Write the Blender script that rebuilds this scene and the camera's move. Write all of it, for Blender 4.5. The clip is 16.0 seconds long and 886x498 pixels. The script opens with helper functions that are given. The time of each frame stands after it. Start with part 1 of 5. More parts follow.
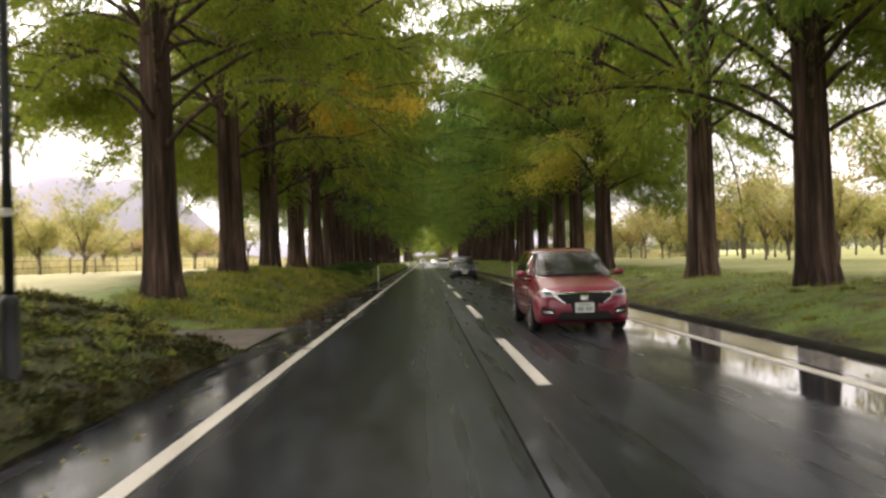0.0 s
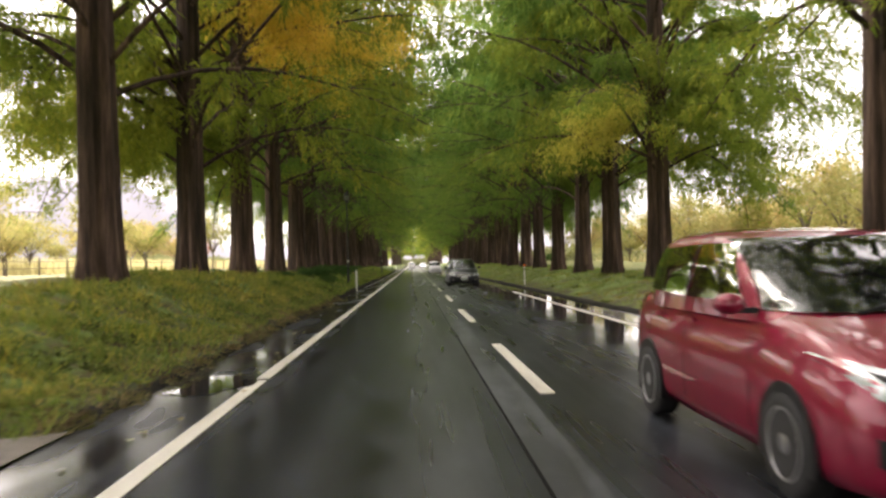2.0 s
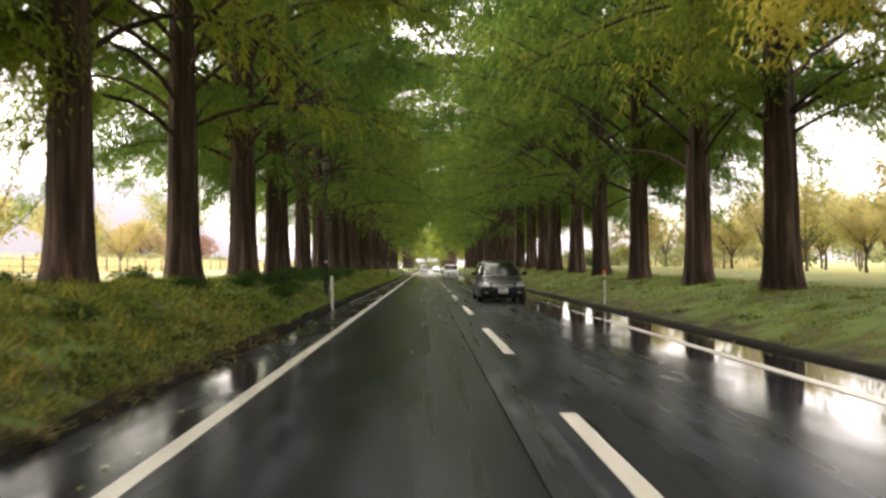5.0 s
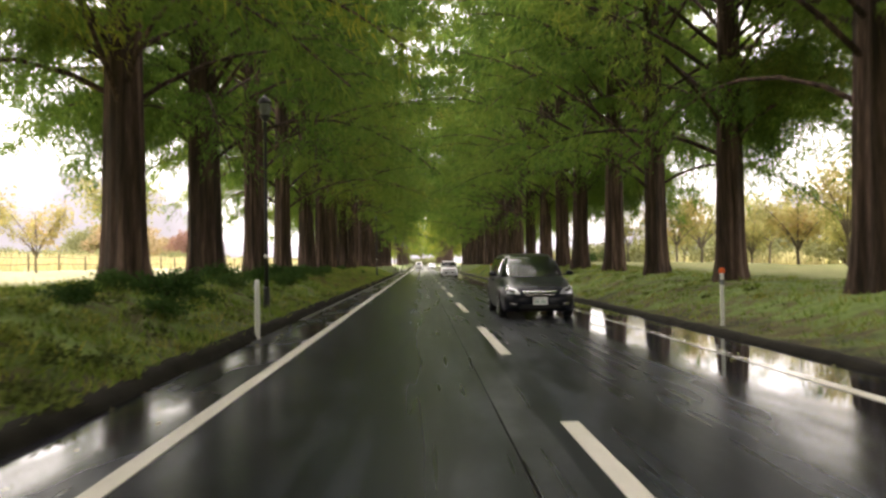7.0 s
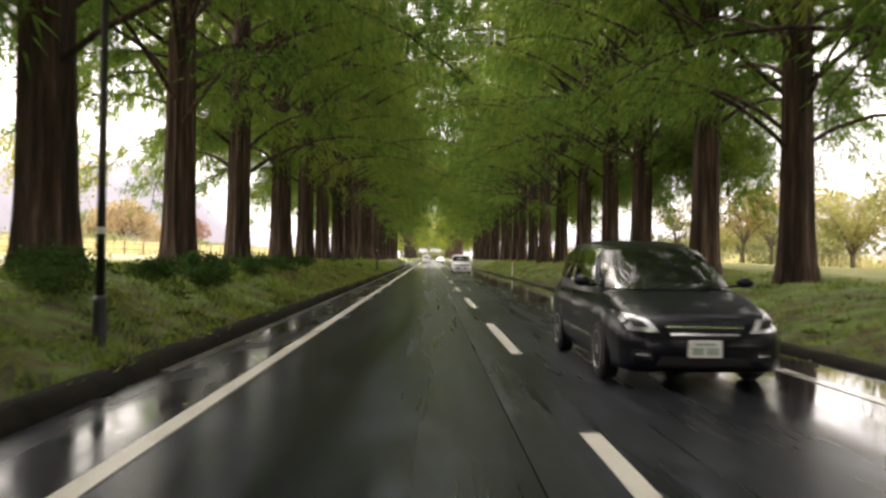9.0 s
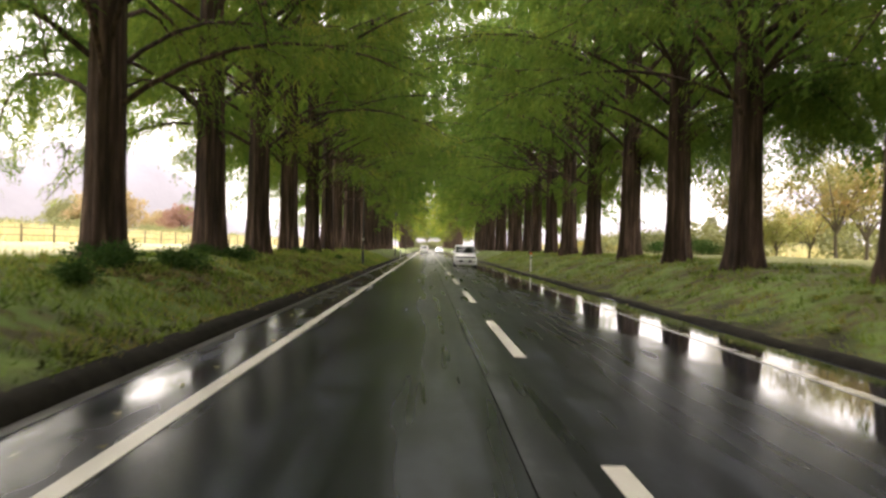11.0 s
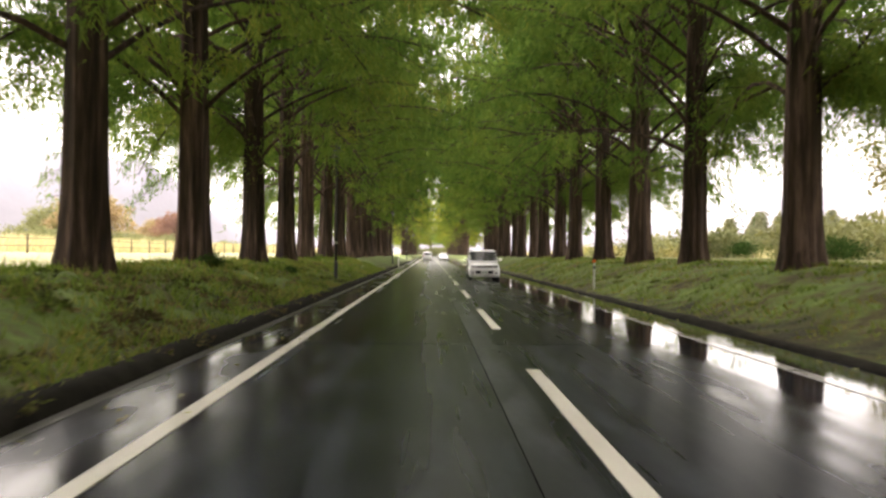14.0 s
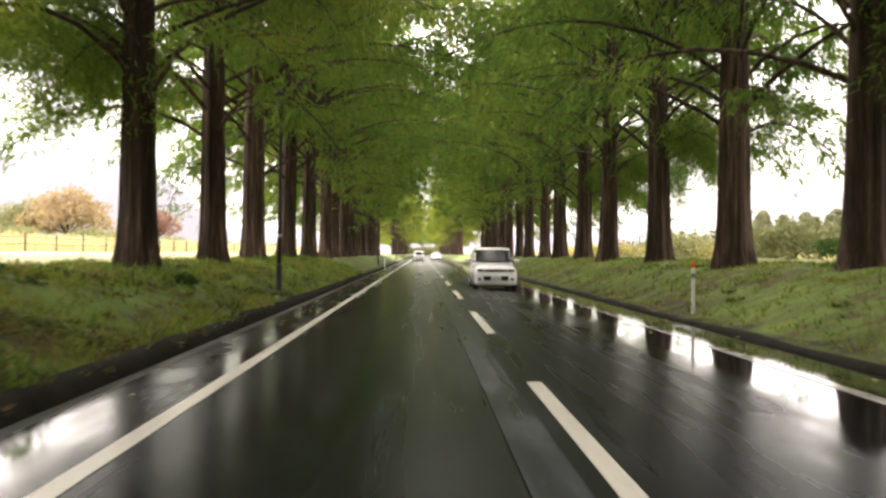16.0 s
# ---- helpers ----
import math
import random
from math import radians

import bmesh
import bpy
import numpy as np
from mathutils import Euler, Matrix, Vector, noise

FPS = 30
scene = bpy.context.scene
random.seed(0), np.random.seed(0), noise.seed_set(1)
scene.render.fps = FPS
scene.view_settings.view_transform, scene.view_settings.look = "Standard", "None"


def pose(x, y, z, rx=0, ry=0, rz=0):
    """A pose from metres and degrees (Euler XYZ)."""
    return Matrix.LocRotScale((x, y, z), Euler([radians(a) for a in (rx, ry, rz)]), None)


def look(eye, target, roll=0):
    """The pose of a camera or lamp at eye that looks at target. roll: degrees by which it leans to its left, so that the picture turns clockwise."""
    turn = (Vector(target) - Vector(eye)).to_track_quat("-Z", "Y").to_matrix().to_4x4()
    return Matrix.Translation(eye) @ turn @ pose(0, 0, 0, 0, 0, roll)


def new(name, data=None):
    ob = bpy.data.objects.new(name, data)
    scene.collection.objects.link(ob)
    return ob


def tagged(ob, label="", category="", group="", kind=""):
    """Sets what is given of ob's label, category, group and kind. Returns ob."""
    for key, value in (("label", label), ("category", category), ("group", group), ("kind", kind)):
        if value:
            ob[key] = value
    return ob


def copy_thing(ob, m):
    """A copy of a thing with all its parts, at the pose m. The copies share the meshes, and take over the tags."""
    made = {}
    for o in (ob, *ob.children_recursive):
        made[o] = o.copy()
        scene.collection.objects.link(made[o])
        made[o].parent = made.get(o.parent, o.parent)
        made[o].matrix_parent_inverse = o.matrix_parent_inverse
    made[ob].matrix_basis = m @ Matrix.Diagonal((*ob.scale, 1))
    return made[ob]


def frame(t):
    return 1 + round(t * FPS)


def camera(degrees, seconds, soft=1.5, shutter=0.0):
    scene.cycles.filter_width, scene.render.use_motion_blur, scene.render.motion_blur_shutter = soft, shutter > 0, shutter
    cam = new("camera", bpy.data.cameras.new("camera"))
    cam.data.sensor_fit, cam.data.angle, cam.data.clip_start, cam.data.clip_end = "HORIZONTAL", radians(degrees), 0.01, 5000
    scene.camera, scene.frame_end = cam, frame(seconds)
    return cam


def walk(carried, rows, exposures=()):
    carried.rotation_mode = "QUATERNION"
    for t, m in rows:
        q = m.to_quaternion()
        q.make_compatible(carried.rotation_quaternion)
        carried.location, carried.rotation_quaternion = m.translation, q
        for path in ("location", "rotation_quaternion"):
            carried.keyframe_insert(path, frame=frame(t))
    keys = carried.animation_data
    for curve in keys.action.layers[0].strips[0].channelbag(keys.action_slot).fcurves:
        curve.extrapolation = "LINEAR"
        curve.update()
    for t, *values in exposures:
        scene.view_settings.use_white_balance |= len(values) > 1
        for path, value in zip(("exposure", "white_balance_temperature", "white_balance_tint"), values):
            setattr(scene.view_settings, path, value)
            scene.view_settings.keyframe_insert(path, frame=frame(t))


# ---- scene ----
from mathutils.bvhtree import BVHTree

cam = camera(56.8, 16.0, soft=2.6, shutter=0.5)
PATH = [
    (0, (-0.024, 1.411, 1.346), (0.023, 3.41, 1.372), -1.7),
    (0.5, (-0.031, 3.914, 1.33), (0.033, 5.912, 1.356), -1.9),
    (1, (-0.05, 6.595, 1.327), (0.013, 8.594, 1.352), -2.2),
    (1.5, (-0.076, 9.097, 1.332), (-0.006, 11.095, 1.366), -2.2),
    (2, (-0.105, 11.923, 1.318), (-0.03, 13.921, 1.352), -1.4),
    (2.5, (-0.092, 14.499, 1.325), (-0.013, 16.497, 1.368), -1.0),
    (3, (-0.083, 17.219, 1.305), (-0.027, 19.218, 1.357), 0.2),
    (3.5, (-0.101, 19.658, 1.319), (-0.068, 21.657, 1.373), 0.5),
    (4, (-0.095, 22.479, 1.306), (-0.061, 24.479, 1.349), 0.1),
    (6.5, (0.02, 35.491, 1.32), (0.069, 37.49, 1.364), -1.0),
    (7, (0.004, 38.333, 1.309), (0.059, 40.332, 1.344), -0.8),
    (7.5, (0.014, 40.951, 1.295), (0.076, 42.95, 1.327), -0.7),
    (8, (0.007, 43.801, 1.295), (0.072, 45.799, 1.326), -0.2),
    (8.5, (0.041, 46.217, 1.311), (0.094, 48.217, 1.343), 0.1),
    (9, (-0.007, 48.974, 1.284), (0.028, 50.974, 1.305), 0.8),
    (9.5, (0.047, 51.624, 1.337), (0.08, 53.624, 1.334), 1.1),
    (12, (0.013, 65.24, 1.305), (0.059, 67.24, 1.301), 1.0),
    (12.5, (0.026, 67.648, 1.292), (0.059, 69.648, 1.287), 0.3),
    (13, (0.03, 70.391, 1.295), (0.078, 72.39, 1.292), 0.2),
    (13.5, (0.025, 73.035, 1.301), (0.078, 75.034, 1.304), 0.3),
    (14, (0.027, 75.775, 1.3), (0.059, 77.774, 1.312), 0.5),
    (14.5, (0.047, 78.407, 1.291), (0.076, 80.407, 1.301), 0.2),
    (15, (0.068, 81.347, 1.299), (0.097, 83.346, 1.305), -0.2),
    (15.5, (0.045, 83.954, 1.301), (0.072, 85.954, 1.307), 0.4),
    (16, (0.057, 86.786, 1.288), (0.109, 88.786, 1.299), 0.6),
]
EXPOSURES = [(0.0, 1.42, 7200, 14), (1.5, 1.53, 7200, 14), (2.0, 1.93, 7250, 14), (4.0, 1.95, 7250, 14), (7.0, 1.95, 7250, 14), (9.3, 1.88, 7250, 14), (12.0, 1.95, 7350, 14), (14.5, 1.92, 7350, 14), (16.0, 2.07, 7350, 14)]
walk(cam, [(t, look(eye, target, roll)) for t, eye, target, roll in PATH], EXPOSURES)

# ---------------------------------------------------------------- light
world = bpy.data.worlds.new("overcast_sky")
scene.world = world
world.use_nodes = True
wn = world.node_tree.nodes
wl = world.node_tree.links
sky = wn.new("ShaderNodeTexSky")
sky.sky_type = "NISHITA"
sky.sun_disc = False
sky.sun_elevation, sky.sun_rotation = radians(48), radians(-35)
sky.air_density, sky.dust_density, sky.ozone_density = 1.0, 4.0, 1.0
pale = wn.new("ShaderNodeHueSaturation")
pale.inputs["Saturation"].default_value = 0.22
wl.new(sky.outputs[0], pale.inputs["Color"])
cloud = wn.new("ShaderNodeMix")
cloud.data_type = "RGBA"
cloud.inputs[0].default_value = 0.6
cloud.inputs[7].default_value = (6.4, 6.2, 6.5, 1)
wl.new(pale.outputs[0], cloud.inputs[6])
# an overcast sky is brighter overhead than along the horizon
height = wn.new("ShaderNodeSeparateXYZ")
wl.new(wn.new("ShaderNodeTexCoord").outputs["Generated"], height.inputs[0])
rise = wn.new("ShaderNodeMath")
rise.operation, rise.use_clamp = "MAXIMUM", False
wl.new(height.outputs["Z"], rise.inputs[0])
rise.inputs[1].default_value = 0.0
grade = wn.new("ShaderNodeMath")
grade.operation = "MULTIPLY_ADD"
wl.new(rise.outputs[0], grade.inputs[0])
grade.inputs[1].default_value, grade.inputs[2].default_value = 1.25, 0.75
shade = wn.new("ShaderNodeVectorMath")
shade.operation = "SCALE"
wl.new(cloud.outputs[2], shade.inputs[0])
wl.new(grade.outputs[0], shade.inputs["Scale"])
wl.new(shade.outputs[0], wn["Background"].inputs["Color"])
wn["Background"].inputs["Strength"].default_value = 0.15

sun = new("sun", bpy.data.lights.new("sun", "SUN"))
sun.data.energy, sun.data.angle, sun.data.color = 1.0, radians(24), (1.0, 0.95, 0.88)
sun.matrix_world = look((0, 0, 60), (28, -40, 0))


# ---------------------------------------------------------------- materials
def base_material(name, rough=0.6, metal=0.0, spec=0.5):
    m = bpy.data.materials.new(name)
    m.use_nodes = True
    b = m.node_tree.nodes["Principled BSDF"]
    b.inputs["Roughness"].default_value = rough
    b.inputs["Metallic"].default_value = metal
    b.inputs["Specular IOR Level"].default_value = spec
    return m, m.node_tree.nodes, m.node_tree.links, b


def ramp(n, l, source, stops):
    r = n.new("ShaderNodeValToRGB")
    el = r.color_ramp.elements
    el[0].position, el[0].color = stops[0][0], (*stops[0][1], 1)
    el[1].position, el[1].color = stops[-1][0], (*stops[-1][1], 1)
    for p, c in stops[1:-1]:
        e = el.new(p)
        e.color = (*c, 1)
    l.new(source, r.inputs[0])
    return r.outputs[0]


def noise_node(n, l, vec, scale, detail=4.0, rough=0.55):
    t = n.new("ShaderNodeTexNoise")
    t.inputs["Scale"].default_value, t.inputs["Detail"].default_value, t.inputs["Roughness"].default_value = scale, detail, rough
    l.new(vec, t.inputs["Vector"])
    return t.outputs["Fac"]


def mapped(n, l, vec, scale):
    m = n.new("ShaderNodeMapping")
    m.inputs["Scale"].default_value = scale
    l.new(vec, m.inputs["Vector"])
    return m.outputs[0]


def mathn(n, l, op, a, b=None, c=None, clamp=False):
    m = n.new("ShaderNodeMath")
    m.operation, m.use_clamp = op, clamp
    for i, v in enumerate((a, b, c)):
        if v is None:
            continue
        if isinstance(v, (int, float)):
            m.inputs[i].default_value = v
        else:
            l.new(v, m.inputs[i])
    return m.outputs[0]


def mixcol(n, l, fac, a, b, mode="MIX"):
    m = n.new("ShaderNodeMix")
    m.data_type, m.blend_type = "RGBA", mode
    for key, v in ((0, fac), (6, a), (7, b)):
        if isinstance(v, (int, float)):
            m.inputs[key].default_value = v
        elif isinstance(v, tuple):
            m.inputs[key].default_value = (*v, 1)
        else:
            l.new(v, m.inputs[key])
    return m.outputs[2]


def bumped(n, l, b, height, strength, dist=0.02):
    bp = n.new("ShaderNodeBump")
    bp.inputs["Distance"].default_value = dist
    if isinstance(strength, float):
        bp.inputs["Strength"].default_value = strength
    else:
        l.new(strength, bp.inputs["Strength"])
    l.new(height, bp.inputs["Height"])
    l.new(bp.outputs[0], b.inputs["Normal"])


def simple(name, col, rough=0.5, metal=0.0, vary=0.15, scale=6.0, bump=0.0, spec=0.5, coat=0.0):
    """A plain surface with dirt at two scales."""
    m, n, l, b = base_material(name, rough, metal, spec)
    co = n.new("ShaderNodeTexCoord").outputs["Object"]
    f = noise_node(n, l, co, scale, 6)
    g = noise_node(n, l, co, scale * 9, 3)
    fac = mathn(n, l, "ADD", mathn(n, l, "MULTIPLY", f, 0.7), mathn(n, l, "MULTIPLY", g, 0.3))
    lo = tuple(c * (1 - 2 * vary) for c in col)
    hi = tuple(min(1, c * (1 + 2 * vary)) for c in col)
    l.new(ramp(n, l, fac, [(0.25, lo), (0.75, hi)]), b.inputs["Base Color"])
    if coat:
        b.inputs["Coat Weight"].default_value, b.inputs["Coat Roughness"].default_value = coat, 0.04
    if bump:
        bumped(n, l, b, g, bump, 0.01)
    return m


def leaf_material(name, stops, through_share=0.42, mottle=0.35, dry_south=0.0):
    """Thin leaves: light reflects and shines through. Colour drifts from bough to bough and from leaf to leaf."""
    m = bpy.data.materials.new(name)
    m.use_nodes = True
    n, l = m.node_tree.nodes, m.node_tree.links
    n.remove(n["Principled BSDF"])
    geo, info = n.new("ShaderNodeNewGeometry"), n.new("ShaderNodeObjectInfo")
    bough = noise_node(n, l, geo.outputs["Position"], mottle, 3)
    a = mathn(n, l, "MULTIPLY", bough, 0.9)
    c = mathn(n, l, "MULTIPLY_ADD", geo.outputs["Random Per Island"], 0.28, a)
    c = mathn(n, l, "MULTIPLY_ADD", info.outputs["Random"], 0.22, c)
    if dry_south:
        sp = n.new("ShaderNodeSeparateXYZ")
        l.new(geo.outputs["Position"], sp.inputs[0])
        c = mathn(n, l, "MULTIPLY_ADD", mathn(n, l, "MULTIPLY", mathn(n, l, "SUBTRACT", 50.0, sp.outputs["Y"]), 0.05, clamp=True), dry_south, c)
    c = mathn(n, l, "SUBTRACT", c, 0.2, clamp=True)
    col = ramp(n, l, c, stops)
    d, t, mix = n.new("ShaderNodeBsdfDiffuse"), n.new("ShaderNodeBsdfTranslucent"), n.new("ShaderNodeMixShader")
    l.new(col, d.inputs[0])
    l.new(mixcol(n, l, 1.0, col, (1.0, 1.0, 0.7), "MULTIPLY"), t.inputs[0])
    mix.inputs[0].default_value = through_share
    l.new(d.outputs[0], mix.inputs[1])
    l.new(t.outputs[0], mix.inputs[2])
    l.new(mix.outputs[0], n["Material Output"].inputs["Surface"])
    return m


def mid(a, b):
    return tuple((p + q) / 2 for p, q in zip(a, b))


def asphalt_material(name, lo, hi, wet=True, stained_to=0.0):
    m, n, l, b = base_material(name, 0.3)
    geo = n.new("ShaderNodeNewGeometry").outputs["Position"]
    sep = n.new("ShaderNodeSeparateXYZ")
    l.new(geo, sep.inputs[0])
    long = noise_node(n, l, mapped(n, l, geo, (1.6, 0.12, 1)), 1.0, 2)
    spot = noise_node(n, l, mapped(n, l, geo, (2.4, 0.9, 1)), 1.0, 8, 0.68)
    grit = noise_node(n, l, geo, 70.0, 3)
    streak = noise_node(n, l, mapped(n, l, geo, (5, 0.2, 1)), 1.0, 2, 0.5)
    tone = mathn(n, l, "MULTIPLY_ADD", long, 0.33, mathn(n, l, "MULTIPLY_ADD", spot, 0.43, mathn(n, l, "MULTIPLY_ADD", streak, 0.14, mathn(n, l, "MULTIPLY", grit, 0.1))))
    colour = ramp(n, l, tone, [(0.4, lo), (0.5, mid(lo, hi)), (0.58, tuple(1.6 * v for v in hi))])
    if stained_to:
        # dark bleeding bitumen in ragged blotches along the middle of the lane
        blot = noise_node(n, l, mapped(n, l, geo, (3.0, 0.7, 1)), 1.0, 7, 0.7)
        reach = mathn(n, l, "SUBTRACT", 1.0, mathn(n, l, "MULTIPLY", mathn(n, l, "ABSOLUTE", mathn(n, l, "ADD", sep.outputs["X"], 0.35)), 0.95), clamp=True)
        reach = mathn(n, l, "MULTIPLY", reach, mathn(n, l, "MULTIPLY", mathn(n, l, "SUBTRACT", stained_to, sep.outputs["Y"]), 0.08, clamp=True))
        blot = mathn(n, l, "MULTIPLY", mathn(n, l, "SUBTRACT", mathn(n, l, "MULTIPLY_ADD", reach, 0.24, blot), 0.6), 4.0, clamp=True)
        dusty = mixcol(n, l, mathn(n, l, "MULTIPLY", reach, 0.6), colour, tuple(2.1 * v * w for v, w in zip(hi, (1.0, 0.97, 0.85))))
        colour = mixcol(n, l, mathn(n, l, "MULTIPLY", blot, 0.75), dusty, tuple(0.45 * v for v in lo))
    l.new(colour, b.inputs["Base Color"])
    if wet:
        # standing water gathers along both edges and in shallow hollows
        x = sep.outputs["X"]
        right = mathn(n, l, "SMOOTH_MIN", mathn(n, l, "MULTIPLY", mathn(n, l, "SUBTRACT", x, 2.2), 0.58), 1.0, 0.1)
        left = mathn(n, l, "SMOOTH_MIN", mathn(n, l, "MULTIPLY", mathn(n, l, "SUBTRACT", -1.45, x), 0.9), 0.56, 0.1)
        edge = mathn(n, l, "MAXIMUM", mathn(n, l, "MAXIMUM", right, left), 0.0)
        pool = noise_node(n, l, mapped(n, l, geo, (1.3, 0.3, 1)), 1.0, 2)
        water = mathn(n, l, "ADD", mathn(n, l, "MULTIPLY", edge, 0.6), pool)
        water = mathn(n, l, "MULTIPLY", mathn(n, l, "SUBTRACT", water, 0.74), 3.4, clamp=True)
        dry = mathn(n, l, "SUBTRACT", 1.0, water)
        track = mathn(n, l, "MULTIPLY", mathn(n, l, "ABSOLUTE", mathn(n, l, "ADD", x, mathn(n, l, "MULTIPLY_ADD", long, 0.6, 0.65))), 1.3)
        track = mathn(n, l, "SUBTRACT", 1.35, track, clamp=True)
        rough = mathn(n, l, "MULTIPLY_ADD", dry, mathn(n, l, "MULTIPLY_ADD", track, -0.09, 0.21), 0.05)
        # the oncoming lane keeps a thin film of water in streaks along its ruts
        rut = noise_node(n, l, mapped(n, l, geo, (1.3, 0.4, 1)), 1.0, 2, 0.5)
        film = mathn(n, l, "MULTIPLY", mathn(n, l, "SUBTRACT", x, 1.7), 0.6, clamp=True)
        film = mathn(n, l, "MULTIPLY", film, mathn(n, l, "MULTIPLY", mathn(n, l, "SUBTRACT", rut, 0.3), 2.4, clamp=True))
        l.new(mathn(n, l, "MULTIPLY_ADD", film, 0.42, mathn(n, l, "MULTIPLY_ADD", water, 0.4, 0.11)), b.inputs["Specular IOR Level"])
        rough = mathn(n, l, "MULTIPLY_ADD", mathn(n, l, "MULTIPLY", dry, streak), 0.14, mathn(n, l, "MULTIPLY_ADD", dry, -0.04, rough))
        l.new(mathn(n, l, "MULTIPLY", rough, mathn(n, l, "MULTIPLY_ADD", film, -0.24, 1.0)), b.inputs["Roughness"])
        bumped(n, l, b, grit, mathn(n, l, "MULTIPLY_ADD", dry, 0.09, 0.006), 0.005)
    else:
        bumped(n, l, b, grit, 0.3, 0.008)
    return m


def bark_material():
    m, n, l, b = base_material("redwood_bark", 0.85, 0, 0.25)
    co = n.new("ShaderNodeTexCoord").outputs["Object"]
    info = n.new("ShaderNodeObjectInfo").outputs["Random"]
    strips = noise_node(n, l, mapped(n, l, co, (7, 7, 0.5)), 1.0, 7, 0.68)
    moss = noise_node(n, l, mapped(n, l, co, (2.2, 2.2, 0.5)), 1.0, 4)
    f = mathn(n, l, "MULTIPLY_ADD", strips, 0.75, mathn(n, l, "MULTIPLY", moss, 0.25))
    f = mathn(n, l, "MULTIPLY_ADD", info, 0.06, f)
    l.new(ramp(n, l, f, [(0.38, (0.011, 0.0078, 0.006)), (0.49, (0.03, 0.0195, 0.0142)), (0.58, (0.068, 0.042, 0.031)), (0.7, (0.16, 0.108, 0.084))]), b.inputs["Base Color"])
    bumped(n, l, b, strips, 0.9, 0.05)
    return m


def ground_material():
    m, n, l, b = base_material("meadow", 0.9, 0, 0.2)
    geo = n.new("ShaderNodeNewGeometry").outputs["Position"]
    sep = n.new("ShaderNodeSeparateXYZ")
    l.new(geo, sep.inputs[0])
    big = noise_node(n, l, geo, 0.28, 5)
    mid = noise_node(n, l, geo, 2.6, 5)
    fine = noise_node(n, l, geo, 32, 3)
    f = mathn(n, l, "MULTIPLY_ADD", mid, 0.45, mathn(n, l, "MULTIPLY_ADD", big, 0.4, mathn(n, l, "MULTIPLY", fine, 0.15)))
    near = ramp(n, l, f, [(0.36, (0.0296, 0.0222, 0.0133)), (0.45, (0.0814, 0.074, 0.0296)), (0.52, (0.098, 0.15, 0.037)), (0.66, (0.18, 0.22, 0.062))])
    field = ramp(n, l, f, [(0.3, (0.19, 0.2, 0.1)), (0.5, (0.29, 0.275, 0.15)), (0.7, (0.37, 0.34, 0.21))])
    # greener grass under the orchard on the other side
    orchard = ramp(n, l, f, [(0.3, (0.13, 0.165, 0.06)), (0.5, (0.23, 0.24, 0.095)), (0.7, (0.34, 0.31, 0.15))])
    field = mixcol(n, l, mathn(n, l, "MULTIPLY", sep.outputs["X"], 0.1, clamp=True), field, orchard)
    # mown verge close to the road, straw-coloured fields farther out
    off = mathn(n, l, "ABSOLUTE", mathn(n, l, "SUBTRACT", sep.outputs["X"], 1.1))
    w = mathn(n, l, "MULTIPLY", mathn(n, l, "SUBTRACT", off, 8.5), 0.3, clamp=True)
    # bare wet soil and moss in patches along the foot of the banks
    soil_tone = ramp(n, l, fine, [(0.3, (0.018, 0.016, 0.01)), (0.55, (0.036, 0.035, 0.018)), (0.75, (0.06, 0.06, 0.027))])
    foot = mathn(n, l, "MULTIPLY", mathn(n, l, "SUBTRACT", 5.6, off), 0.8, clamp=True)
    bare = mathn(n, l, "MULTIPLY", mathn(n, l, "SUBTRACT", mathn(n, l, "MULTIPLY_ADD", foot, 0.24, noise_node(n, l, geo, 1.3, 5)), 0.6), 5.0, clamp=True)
    # the bank before the entrance is darkened too, for shade under the trees
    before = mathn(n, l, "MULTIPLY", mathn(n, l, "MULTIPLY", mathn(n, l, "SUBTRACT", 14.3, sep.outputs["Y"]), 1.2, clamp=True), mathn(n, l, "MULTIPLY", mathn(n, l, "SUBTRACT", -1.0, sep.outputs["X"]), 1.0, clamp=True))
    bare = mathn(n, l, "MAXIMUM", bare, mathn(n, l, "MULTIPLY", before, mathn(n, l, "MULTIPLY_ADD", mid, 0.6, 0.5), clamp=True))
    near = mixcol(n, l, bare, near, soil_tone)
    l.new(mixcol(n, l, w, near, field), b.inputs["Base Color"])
    bumped(n, l, b, mathn(n, l, "ADD", mid, fine), 0.6, 0.06)
    return m


def paint_line_material():
    m, n, l, b = base_material("road_paint", 0.35, 0, 0.5)
    geo = n.new("ShaderNodeNewGeometry").outputs["Position"]
    wear = noise_node(n, l, geo, 24, 6, 0.7)
    stain = noise_node(n, l, mapped(n, l, geo, (3, 0.7, 1)), 1.0, 4)
    f = mathn(n, l, "MULTIPLY_ADD", wear, 0.45, mathn(n, l, "MULTIPLY", stain, 0.55))
    l.new(ramp(n, l, f, [(0.3, (0.23, 0.215, 0.18)), (0.42, (0.5, 0.475, 0.41)), (0.7, (0.62, 0.595, 0.53))]), b.inputs["Base Color"])
    bumped(n, l, b, wear, 0.25, 0.004)
    return m


